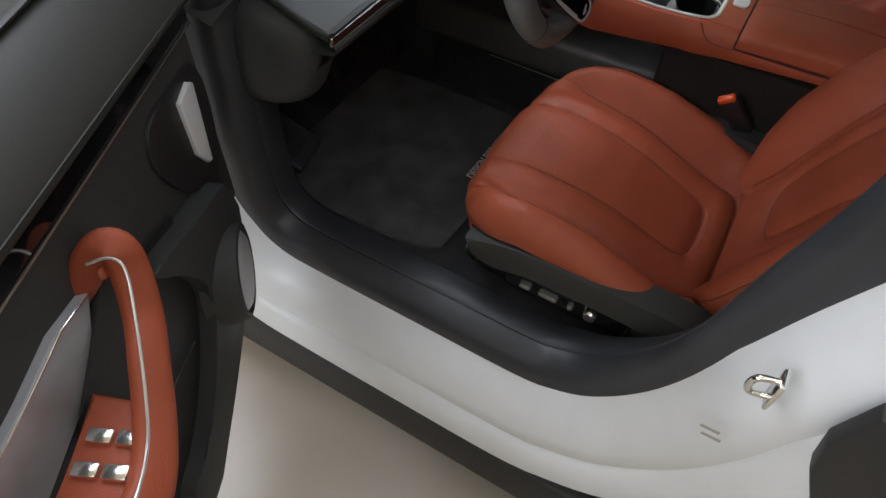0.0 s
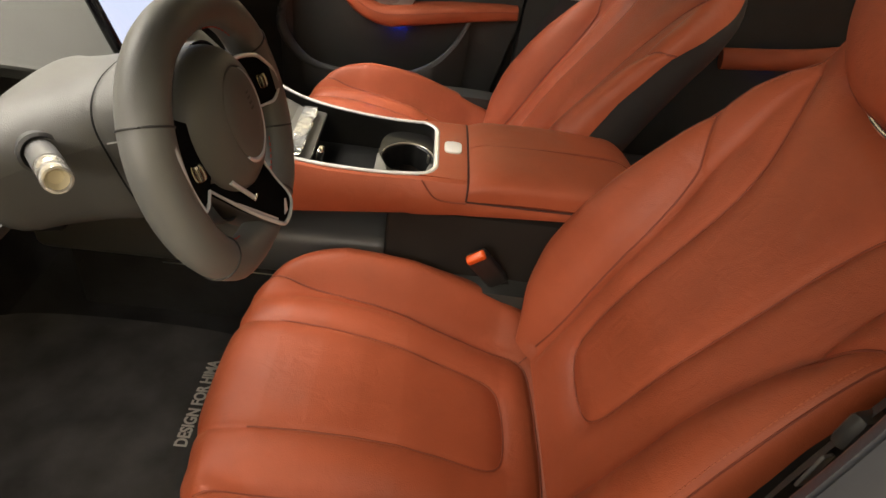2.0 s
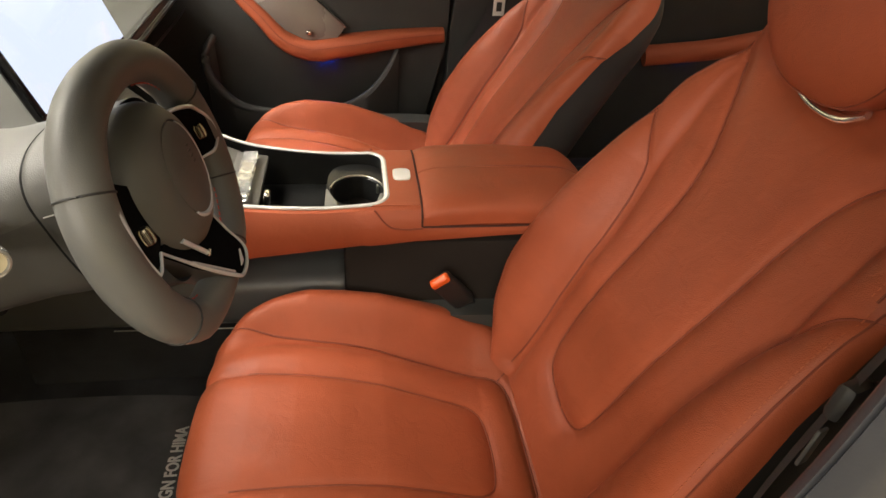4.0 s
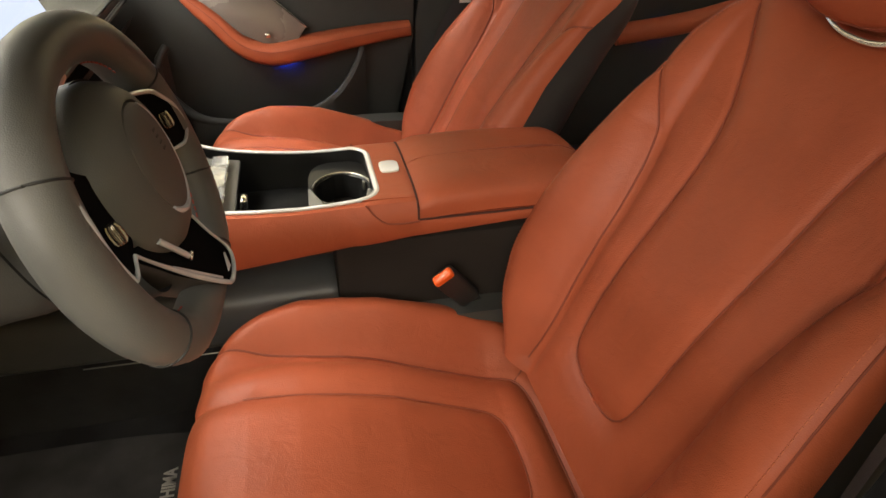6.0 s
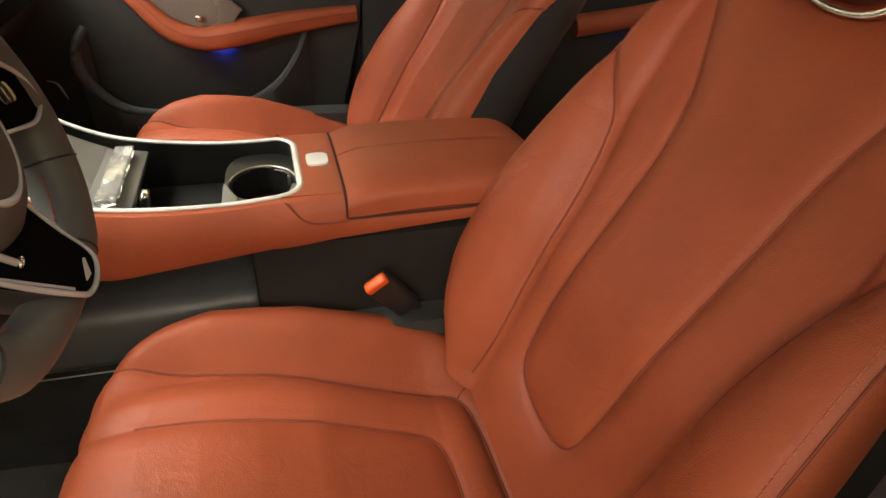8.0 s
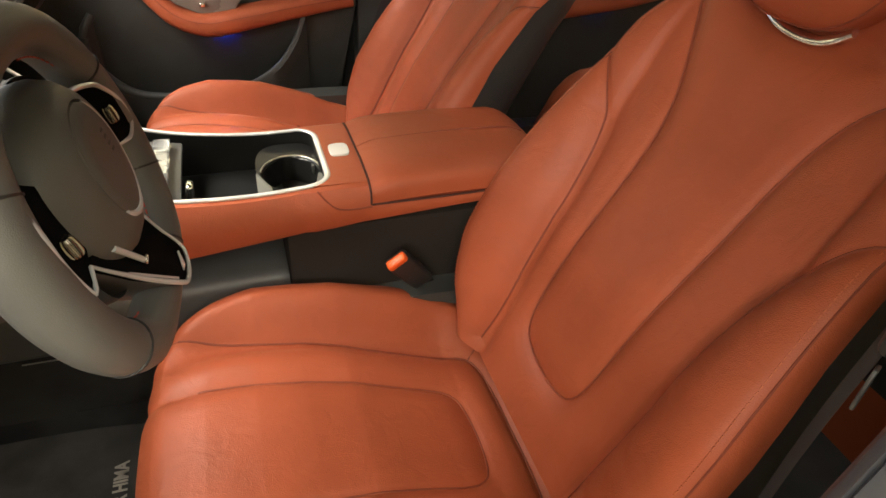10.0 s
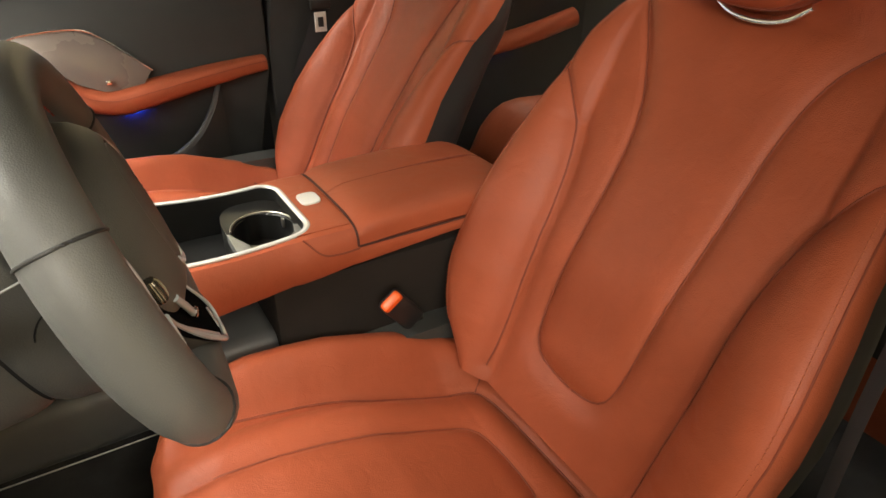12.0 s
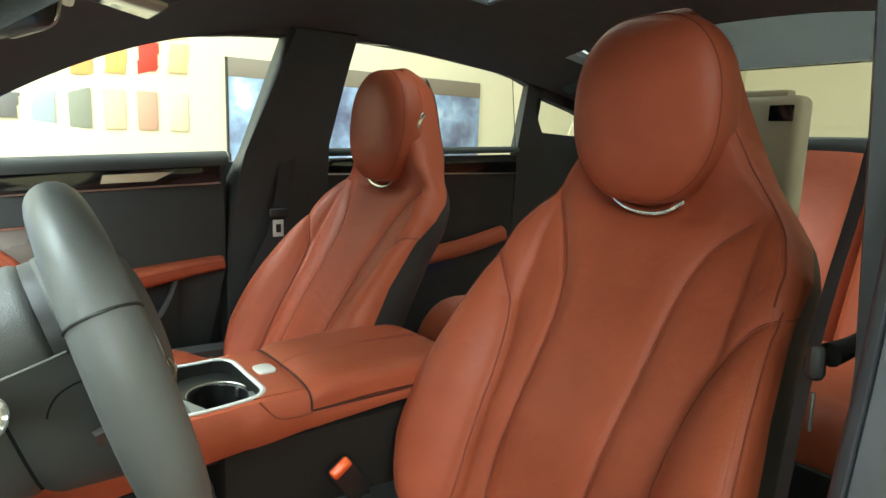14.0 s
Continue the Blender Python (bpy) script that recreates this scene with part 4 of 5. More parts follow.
part("chrome_edge", tube([(0.0185, -0.1075, 0.0149), (0.0190, -0.101, 0.0140), (0.0150, -0.092, 0.0134), (0.0120, -0.086, 0.0132)], 0.0015, 20, sides=8), SPOKE_CHROME, left, "chrome spoke edge")
knurled_knob((-0.012, -0.0985, 0.0178), left)
right = spoke([(-0.048, 0.046), (-0.045, 0.070), (-0.036, 0.094), (-0.013, 0.118), (0.008, 0.121), (0.015, 0.100), (0.008, 0.066), (-0.01, 0.045)], "black lacquered spoke with a chrome edge")
part("chrome_edge", tube([(-0.0495, 0.048, 0.0150), (-0.0445, 0.072, 0.0165), (-0.0360, 0.095, 0.0215), (-0.0255, 0.108, 0.0235), (-0.0120, 0.1190, 0.0250), (0.0060, 0.1225, 0.0250), (0.0115, 0.1175, 0.0242), (0.0160, 0.101, 0.0220), (0.0120, 0.083, 0.0170), (0.0080, 0.067, 0.0150)], lambda f: 0.0023 - 0.0006 * f, 60, sides=8), SPOKE_CHROME, right, "chrome spoke edge")
knurled_knob((-0.012, 0.0875, 0.0222), right)
for sy in (-1, 1):
    part("spoke_arm", box(0.03, 0.05, 0.014, 0.005, 3, at=(-0.012, sy * 0.092, -0.016)), BLACK, wheel)
LOW = [(0.012, -0.086), (0.035, -0.064), (0.075, -0.030), (0.104, -0.004), (0.1135, 0.010), (0.1145, 0.028), (0.107, 0.043), (0.096, 0.0455), (0.075, 0.040), (0.046, 0.032), (0.030, 0.0), (0.018, -0.05)]
low = spoke(LOW, "black lacquered lower spoke with a chrome edge", 0.036, 0.05)
edge = [(a, b, plate_z(b, a) + 0.0012) for a, b in LOW[:10]]
part("chrome_edge", tube(edge, lambda f: 0.0013 + 0.0009 * math.exp(-((f - 0.45) / 0.28) ** 4), 80, sides=8), SPOKE_CHROME, low, "chrome spoke edge")
part("finger_bar", tube([(0.022, -0.057, 0.0185), (0.040, -0.042, 0.0190), (0.057, -0.027, 0.0185)], 0.0024, 12, sides=12), SPOKE_CHROME, low, "chrome finger bar")
part("bar_tip", lathe([(0.0015, 0.0), (0.0022, 0.0012), (0.0034, 0.0012), (0.0040, 0.0), (0.0034, -0.0012)], 20, at=(0.058, -0.026, 0.0200), turn=rot(0, 30, 0)), CHROME, low, "chrome ring")
# Bright strips stand in for white reflections on the lower spoke's lacquer.
part("spoke_glint", prism([(0.050, -0.0470), (0.0515, -0.0485), (0.101, -0.0030), (0.1003, -0.0005)], lambda a, b, t: (a, b, plate_z(b, a) + 0.0015 - 0.001 * t)), SPOKE_CHROME, low, "bright chrome strip in place of a reflection")
part("spoke_glint", prism([(0.1070, 0.0160), (0.1082, 0.0260), (0.0985, 0.0350), (0.0978, 0.0328)], lambda a, b, t: (a, b, plate_z(b, a) + 0.0015 - 0.001 * t)), SPOKE_CHROME, low, "bright chrome strip in place of a reflection")
part("spoke_mark", prism([(0.052, 0.026), (0.064, 0.034), (0.072, 0.036), (0.066, 0.026)], lambda a, b, t: (a, b, 0.0137 - 0.0005 * t)), GREYCASE, low)
# ---- column ----
col = thing("steering_column", 0, 0, 0, "grey steering column shroud with a crystal-ended stalk", "steering column", m=Matrix.Translation((-0.30 * K, -0.343 * K, 0.759 * K)) @ rot(0, 90 - 17.5, 0))


def shroud(lower, z0, z1, tip, full=1.0):
    """Half of the column cover; the lower half is boxier and slopes up towards the dash."""
    def place(u, v):
        t = (-0.5 if lower else 0.5) * math.pi + math.pi * u
        z = z0 + (z1 - z0) * v
        k = full * (1 - tip * max(0.0, v - 0.75) ** 2) * (1 - 0.04 * max(0.0, 1 - v / 0.15) ** 2)
        c, s = math.cos(t), math.sin(t)
        e = 0.55 if lower else 0.8
        deep = float(np.interp(-z, [0.0, 0.03, 0.07, 0.17], [0.116, 0.106, 0.092, 0.060])) if lower else 0.044
        wide = float(np.interp(-z, [0.02, 0.07, 0.10, 0.13, 0.17], [0.0695, 0.0715, 0.079, 0.096, 0.130]))
        return (-0.036 + deep * k * math.copysign(abs(c) ** e, c), wide * k * math.copysign(abs(s) ** (0.8 if not lower else 0.45), s), z)
    return surface(40, 18, place)


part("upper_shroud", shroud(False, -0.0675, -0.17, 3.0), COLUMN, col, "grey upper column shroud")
part("lower_shroud", shroud(True, -0.0675, -0.17, 3.0), SHADED_COLUMN, col, "grey lower column shroud with shade put into its colour")
part("collar", shroud(False, -0.0655, -0.026, 3.0), COLUMN, col, "grey column collar")
part("lower_collar", shroud(True, -0.0655, -0.004, 0.6), SHADED_COLUMN, col)
for half in (False, True):
    part("collar_gap", shroud(half, -0.060, -0.074, 0.0, 0.955), WELL, col)
part("panel_line", tube([(-0.0165, -0.0703, -0.0100), (-0.0168, -0.0704, -0.0223), (-0.0167, -0.0706, -0.0299), (-0.0143, -0.0708, -0.0381), (-0.0088, -0.0709, -0.0444), (-0.0041, -0.0709, -0.0472)], 0.0005, 30, sides=6), WELL, col)
# Pale line drawn for the highlight along the shroud's split edge.
part("split_glint", tube([(-0.037, -0.0692, -0.024), (-0.037, -0.0705, -0.042), (-0.037, -0.0712, -0.060)], 0.0007, 10, sides=6), CLIP, col)
part("hub_collar", shroud(False, -0.0225, 0.0, 0.0, 0.985), COLUMN, wheel)
part("hub_gap", shroud(False, -0.020, -0.030, 0.0, 0.955), BLACK, wheel)
AXIS = Vector((-0.0004, -0.079, 0.0653)).normalized()
ALONG = AXIS.to_track_quat("Z", "X").to_matrix().to_4x4()
ROOT = (-0.0435, -0.060, -0.128)
stalk = part("stalk", lathe([(0.0116, 0.0), (0.0114, 0.04), (0.0117, 0.064), (0.0110, 0.070), (0, 0.070)], 28, at=ROOT, turn=ALONG), STALK, col, "dark silver grey indicator stalk")
part("stalk_seal", lathe([(0.0175, 0.022), (0.0172, 0.031), (0.0145, 0.033), (0.0112, 0.028)], 32, at=ROOT, turn=ALONG), BLACK, col, "dark ring round the stalk")
ce = part("crystal_end", lathe([(0.0100, 0.068), (0.0108, 0.070), (0.0112, 0.082), (0.0101, 0.0835), (0.0101, 0.0875), (0.0112, 0.089), (0.0115, 0.099), (0.0106, 0.1025), (0.0092, 0.1030), (0.0080, 0.1010)], 36, at=ROOT, turn=ALONG), CLEARISH, stalk, "clear faceted stalk end")
part("end_cap", lathe([(0, 0.0940), (0.0052, 0.0950), (0.0072, 0.0985), (0.0081, 0.1012)], 32, at=ROOT, turn=ALONG), IVORY, ce, "translucent ivory cap")
for k in range(3):
    mark = box(0.0008, 0.0030, 0.0024, 0, at=(-0.0103, -0.003 + 0.0035 * (k % 2), 0.050 + 0.006 * (k // 2)))
    part("stalk_mark", shift(mark, *ROOT, ALONG), GREYCASE, stalk)
part("right_stalk", tube([(-0.03, 0.06, -0.075), (-0.055, 0.10, -0.062), (-0.070, 0.125, -0.05)], 0.0090, 12, sides=16), SATIN, col, "silver gear stalk")

# ---- dashboard ----
dash = thing("dashboard", -0.7, 0, 0.5, "grey soft-skinned dashboard with a dark wood strip", "dashboard")


def da(bm):
    return shift(bm, 0.7, 0, -0.5)


def top_z(x, y):
    return 0.712 + 0.05 * min(1.0, (y + 0.64) / 0.4) * 0.5 + 0.06 * max(0.0, min(1.0, (-0.50 - x) / 0.35))


def outer_y(x):
    """Outer end of the dash top: straight at the front, rounding inwards ahead."""
    return float(np.interp(x, [-0.98, -0.80, -0.745, -0.70, -0.665, -0.64, -0.615, -0.545, -0.46], [-0.35, -0.43, -0.495, -0.552, -0.590, -0.606, -0.615, -0.626, -0.636]))


def slab(y0, y1, x_edge, x_far, thick=0.014):
    ny, nx = 150, 44

    def place(u, v):
        y = y0 + (y1 - y0) * v
        e = x_edge(y)
        if u < 0.08:
            return (e - 0.004, y, top_z(e, y) - (thick if -0.47 < y < -0.2 else 0.007))
        if u < 0.16:
            return (e, y, top_z(e, y) - 0.004)
        if u < 0.24:
            return (e - 0.006, y, top_z(e, y))
        x = e - 0.006 + (x_far(y) - e) * (u - 0.2) / 0.8
        y = outer_y(x) + (y - y0) * (y1 - outer_y(x)) / (y1 - y0)
        return (x, y, top_z(x, y))
    return surface(nx, ny, place)


EDGE = smooth_path([(-0.635, -0.474), (-0.54, -0.472), (-0.475, -0.467), (-0.456, -0.470), (-0.424, -0.498), (-0.398, -0.536), (-0.37, -0.563), (-0.336, -0.584), (-0.29, -0.597), (-0.262, -0.594), (-0.242, -0.582), (-0.226, -0.546), (-0.212, -0.49), (-0.195, -0.466), (-0.1, -0.466), (0.3, -0.478), (0.64, -0.488)], 200)


def slab_edge(y):
    return float(np.interp(y, EDGE[:, 0], EDGE[:, 1]))


part("top", da(slab(-0.635, 0.64, slab_edge, lambda y: -0.98)), DASH, dash, "grey soft dash top with an instrument cut-out")
lip_line = [(x, outer_y(x), top_z(x, outer_y(x)) - 0.0068) for x in np.linspace(-0.474, -0.90, 60)]
part("top_lip", da(tube(lip_line, 0.0066, sides=12)), DASH, dash, "grey rounded dash edge")
part("end_panel", da(surface(30, 12, lambda u, v: (-0.62 - 0.34 * u, outer_y(-0.62 - 0.34 * u) + 0.004 - (outer_y(-0.62 - 0.34 * u) + 0.70) * v, top_z(-0.62 - 0.34 * u, -0.6) - 0.012 - 0.02 * v * v))), SOFT, dash, "grey dash end panel")
part("cluster_well", da(box(0.14, 0.19, 0.012, 0.003, at=(-0.55, -0.335, 0.672))), SOFT, dash, "dark instrument recess")
part("cluster_face", da(box(0.008, 0.20, 0.04, 0.002, at=(-0.606, -0.335, 0.712))), GLOSS, dash)
for y0, y1, x0, x1 in ((-0.635, -0.455, -0.473, -0.466), (-0.195, 0.62, -0.465, -0.487)):
    z0, z1 = top_z(-0.47, y0), top_z(-0.47, y1)
    strip = part("wood_strip", da(field(np.array([[(x0 + (x1 - x0) * f + dx, y0 + (y1 - y0) * f, z0 + (z1 - z0) * f - dz) for dx, dz in ((-0.006, 0.0060), (0.001, 0.0068), (0.002, 0.0160), (-0.004, 0.0180))] for f in np.linspace(0, 1, 14)]))), WOOD, dash, "glossy dark wood strip")
    part("chrome_line", da(tube([(x0 + 0.002, y0, z0 - 0.0180), (x1 + 0.002, y1, z1 - 0.0180)], 0.0008, sides=8)), CLIP, strip)
    part("lower_lip", da(field(np.array([[(x0 + (x1 - x0) * f + dx, y0 + (y1 - y0) * f, z0 + (z1 - z0) * f - dz) for dx, dz in ((-0.006, 0.0180), (0.002, 0.0195), (0.005, 0.0225), (0.004, 0.028), (-0.004, 0.034), (-0.04, 0.041))] for f in np.linspace(0, 1, 14)]))), SOFT, dash, "grey lip under the wood strip")
    if y0 < -0.5:
        part("chrome_end", da(box(0.005, 0.002, 0.013, 0.001, at=(x0, y0 - 0.001, z0 - 0.0120))), SATIN, strip)
        part("chrome_end", da(box(0.004, 0.002, 0.010, 0.001, at=(x1 + 0.001, y1, z1 - 0.0120))), SATIN, strip)


def fascia(y0, y1):
    return surface(14, 20, lambda u, v: (-0.485 - 0.13 * math.sin(u * math.pi / 2) ** 1.3 - 0.06 * u * u, y0 + (y1 - y0) * v, 0.675 - 0.20 * u))


part("fascia_left", da(fascia(-0.62, -0.2)), BLACK, dash, "black lower fascia")
part("fascia_right", da(fascia(-0.2, 0.62)), BLACK, dash)


def pod_place(u, v):
    t = math.pi * (0.5 - v)
    th = 2 * math.pi * u
    c = math.cos(t) ** 0.55
    x, z = math.copysign(abs(math.cos(th)) ** 0.8, math.cos(th)), math.copysign(abs(math.sin(th)) ** 0.7, math.sin(th))
    low = 0.5 - 0.5 * z
    return (-0.625 + (0.137 - 0.03 * low) * x * c - 0.03 * low, -0.60 + 0.055 * math.sin(t), 0.625 + 0.092 * z * c)


part("end_pod", da(surface(44, 20, pod_place, close_u=True)), SOFT, dash, "dark rounded dash end")
part("release_lever", da(box(0.045, 0.055, 0.014, 0.005, 3, at=(-0.455, -0.375, 0.672), turn=rot(0, -12, 0))), WELL, dash, "black lever under the column")
for y in (-0.6, 0.6):
    part("air_vent", da(box(0.03, 0.05, 0.03, 0.008, 2, at=(-0.75, y, 0.745))), BLACK, dash)

# ---- screen ----
scr = thing("center_screen", 0, 0, 0, "large bright tablet screen standing above the console", "screen", m=Matrix.Translation((-0.500 * K, -0.018 * K, 0.836 * K)) @ rot(0, -20, 0))
part("case", box(0.014, 0.30, 0.19, 0.005, 3), GLOSS, scr, "black screen housing")
part("display", box(0.002, 0.288, 0.178, 0.0005, at=(0.0078, 0, 0)), SCREEN, scr, "pale blue lit display")
for y, z, w, c in ((-0.10, 0.05, 0.016, (0.05, 0.12, 0.6)), (0.0, 0.06, 0.03, (0.35, 0.38, 0.45)), (0.06, 0.03, 0.03, (0.35, 0.38, 0.45))):
    part("display_mark", box(0.0006, w, 0.012, 0, at=(0.0092, y, z)), paint("display_mark", c, 0.4), scr)
part("stand", box(0.04, 0.10, 0.09, 0.01, 2, at=(-0.025, 0, -0.065)), BLACK, scr)

# ---- floor mat with lettering ----
fm = thing("floor_mat", -0.55, -0.33, 0.262, "black carpet floor mat with pale woven lettering", "floor mat")
part("carpet", shift(prism(smooth_path([(-0.24, -0.10), (-0.16, -0.19), (-0.05, -0.235), (0.16, -0.225), (0.2, -0.17), (0.2, 0.15), (0.15, 0.2), (-0.12, 0.205), (-0.24, 0.17), (-0.285, 0.08), (-0.24, -0.10)], 60)[:-1].tolist(), lambda a, b, s: (a, b, 0.008 - 0.008 * s), 0.003), 0, 0, 0), MAT, fm)
font = bpy.data.curves.new("lettering", "FONT")
font.body = "DESIGN FOR HIMA"
font.offset = 0.0007
font.size, font.extrude, font.align_x, font.align_y = 0.024 * K, 0.0006, "CENTER", "CENTER"
fo = bpy.data.objects.new("lettering", font)
scene.collection.objects.link(fo)
bpy.context.view_layer.update()
me = bpy.data.meshes.new_from_object(fo.evaluated_get(bpy.context.evaluated_depsgraph_get()))
bpy.data.objects.remove(fo)
xs = [v.co.x for v in me.vertices]
stretch = 0.158 * K / (max(xs) - min(xs))
me.transform(Matrix.Translation((0.156 * K, 0.057 * K, 0.0095 * K)) @ rot(0, 0, 90) @ Matrix.Diagonal((stretch, 1, 1, 1)))
me.materials.append(mat("pale_lettering", (0.6, 0.58, 0.55), 0.8, vary=0.05))
lt = new("lettering", me)
lt.parent = fm

# ---- footrest ----
fr = thing("footrest", -0.765, -0.495, 0.315, "dark ribbed footrest on the carpet beside the pedals", "footrest")
part("plate", box(0.165, 0.10, 0.018, 0.006, 3, turn=rot(0, 30, 14)), RUBBER, fr)
for i in range(5):
    part("rib", shift(box(0.006, 0.070, 0.004, 0.0015, 2, at=(-0.052 + 0.026 * i, 0, 0.0100)), 0, 0, 0, rot(0, 30, 14)), RUBBER, fr)

# ---- pedals ----
ped = thing("foot_pedals", -0.80, -0.36, 0.30, "two dark pedals in the driver footwell", "pedals")
part("brake_pedal", box(0.02, 0.07, 0.05, 0.005, 2, at=(0.03, -0.03, 0.11), turn=rot(0, -30, 0)), BLACK, ped)
part("accelerator", box(0.015, 0.045, 0.11, 0.005, 2, at=(0.0, 0.09, 0.05), turn=rot(0, -30, 0)), BLACK, ped)
for y, z in ((-0.03, 0.14), (0.0, 0.135)):
    part("pedal_stud", lathe([(0, 0.002), (0.004, 0.001), (0.004, 0)], 10, at=(0.045, y, z)), SATIN, ped)

# ---- doors: s along the door from its hinge, p into the cabin, z up ----
# One insert trim in two tones: paler on the lit door, darker in shade.
LIT_INSERT = mat("lit_silver_insert", (0.46, 0.47, 0.50), 0.35, metal=0.2, vary=0.12, spread=20)
SHADED_INSERT = mat("shaded_silver_insert", (0.20, 0.165, 0.145), 0.28, metal=0.2, vary=0.10, spread=6)


DOORSKIN = mat("dark_door_skin", (0.036, 0.037, 0.035), 0.55, grain=1, scale=900, bump=0.25, vary=0.08, spec=0.3)


def door(name, m, side, s0, label):
    d = thing(name, 0, 0, 0, label, "car door", "car doors", m=m)
    at = lambda s, p, z: (s, -side * p, z)
    s1 = 0.862

    def belt(s):
        return 0.857 + 0.0475 * (s - 0.43)

    outline = [(s0, 0.24), (s0, belt(s0) - 0.03), (s1, belt(s1) - 0.03), (s1 - 0.01, 0.6), (s1 - 0.06, 0.36), (s1 - 0.14, 0.24)]
    panel = part("panel", prism(outline, lambda a, b, t: at(a, -0.05 * t, b), 0.008), DOORSKIN, d, "dark grey soft door panel")

    def roll_place(u, v):
        s = s0 + (s1 - s0) * u
        t = math.pi * v
        return at(s, 0.014 - 0.034 + 0.034 * math.cos(t) * 1.0, belt(s) - 0.032 + 0.032 * math.sin(t) ** 0.8)
    part("top_roll", surface(20, 14, roll_place), ROLL, d, "grey rounded window sill roll")
    strip = part("gloss_strip", prism([(s0, belt(s0) - 0.072), (s0, belt(s0) - 0.034), (s1 - 0.02, belt(s1) - 0.034), (s1 - 0.02, belt(s1) - 0.072)], lambda a, b, t: at(a, 0.006 - 0.01 * t, b), 0.001), GLOSS, d, "gloss black trim strip")
    part("chrome_line", tube([at(s0, 0.008, belt(s0) - 0.073), at(s1 - 0.02, 0.008, belt(s1) - 0.073)], 0.0022, 10, sides=6), SATIN, strip)
    part("strip_inlay", prism([(0.595, belt(0.6) - 0.060), (0.60, belt(0.6) - 0.042), (0.74, belt(0.74) - 0.042), (0.70, belt(0.7) - 0.060)], lambda a, b, t: at(a, 0.009 - 0.004 * t, b)), SATIN, strip, "silver inlay")
    # armrest band: sweeps down from the front, then runs back as an armrest
    mid = smooth_path([(0.365, 0.02, 0.702), (0.42, 0.035, 0.652), (0.47, 0.05, 0.60), (0.53, 0.058, 0.580), (0.60, 0.058, 0.588), (0.70, 0.05, 0.603), (0.80, 0.035, 0.614), (0.842, 0.03, 0.617)], 50)
    half = np.interp(np.linspace(0, 1, 50), [0, 0.08, 0.3, 0.45, 0.7, 1], [0.010, 0.017, 0.021, 0.025, 0.021, 0.016])
    ring = []
    for i, (s, p, z) in enumerate(mid):
        a = math.atan2(*(mid[min(i + 1, 49)] - mid[max(i - 1, 0)])[[2, 0]])
        row = []
        for t in np.linspace(-0.5 * math.pi, 0.5 * math.pi, 13):
            k = half[i] * math.copysign(abs(math.sin(t)) ** 0.7, math.sin(t))
            row.append(at(s - k * math.sin(a), p * math.cos(t) ** 0.45 - 0.002, z + k * math.cos(a)))
        ring.append(row)
    arm = field(np.array(ring))
    bmesh.ops.holes_fill(arm, edges=arm.edges)
    band = part("armrest", arm, LEATHER, d, "orange leather armrest and pull handle")
    part("armrest_seam", tube([at(s, p * 0.96 + 0.002, z + h * 0.45) for (s, p, z), h in zip(mid, half)], 0.0007, sides=6), SEAM, band)
    ins = part("silver_insert", prism([(0.378, 0.708), (0.40, 0.716), (0.495, 0.718), (0.54, 0.695), (0.61, 0.632), (0.59, 0.607), (0.52, 0.602), (0.475, 0.622)], lambda a, b, t: at(a, 0.010 + 0.02 * max(0, 0.66 - b) / 0.06 - 0.02 * t, b), 0.002), SHADED_INSERT, d, "silver insert toned darker for shade, with a fine chrome edge")
    part("insert_edge", tube([at(a, b, c) for a, b, c in ((0.385, 0.012, 0.713), (0.41, 0.012, 0.7185), (0.495, 0.012, 0.72), (0.54, 0.012, 0.697), (0.612, 0.024, 0.633))], 0.0018, 20, sides=6), CHROME, ins)
    part("pull_lever", box(0.012, 0.012, 0.010, 0.003, 2, at=at(0.528, 0.032, 0.622)), CHROME, ins, "small chrome lever")
    # map pocket and speaker
    rimp = smooth_path([(0.315, 0.02, 0.612), (0.294, 0.035, 0.578), (0.296, 0.045, 0.525), (0.345, 0.055, 0.468), (0.41, 0.058, 0.448), (0.52, 0.06, 0.450), (0.60, 0.06, 0.462), (0.665, 0.055, 0.498), (0.71, 0.04, 0.55), (0.735, 0.025, 0.60)], 40)
    low = np.array([[at(s, p, z), at(s, p + 0.006, z - 0.012), at(s, p * 0.9, max(0.25, z - 0.10)), at(s, p * 0.6, 0.25)] for s, p, z in rimp])
    part("map_pocket", field(low), DOORSKIN, d, "dark grey map pocket bulge")
    part("pocket_lip", tube([at(s, p - 0.003, z - 0.006) for s, p, z in rimp], lambda f: 0.006 + 0.006 * math.exp(-((f - 0.2) / 0.2) ** 2), sides=12), SOFT, d, "rounded pocket lip")
    part("ambient_strip", box(0.034, 0.004, 0.0015, 0.0005, at=at(0.562, 0.006, 0.5550)), AMBIENT, d, "blue ambient light strip tucked under the armrest")
    part("speaker_accent", tube([at(0.226, 0.028, 0.510), at(0.244, 0.030, 0.502), at(0.256, 0.031, 0.472)], lambda f: 0.0008 + 0.0014 * math.sin(math.pi * f), 24, sides=8), SATIN, d, "curved silver accent")
    return d


door("passenger_door", Matrix.Translation((-0.755 * K, 0.665 * K, 0)), 1, 0.0, "closed car door with dark panel and orange armrest")


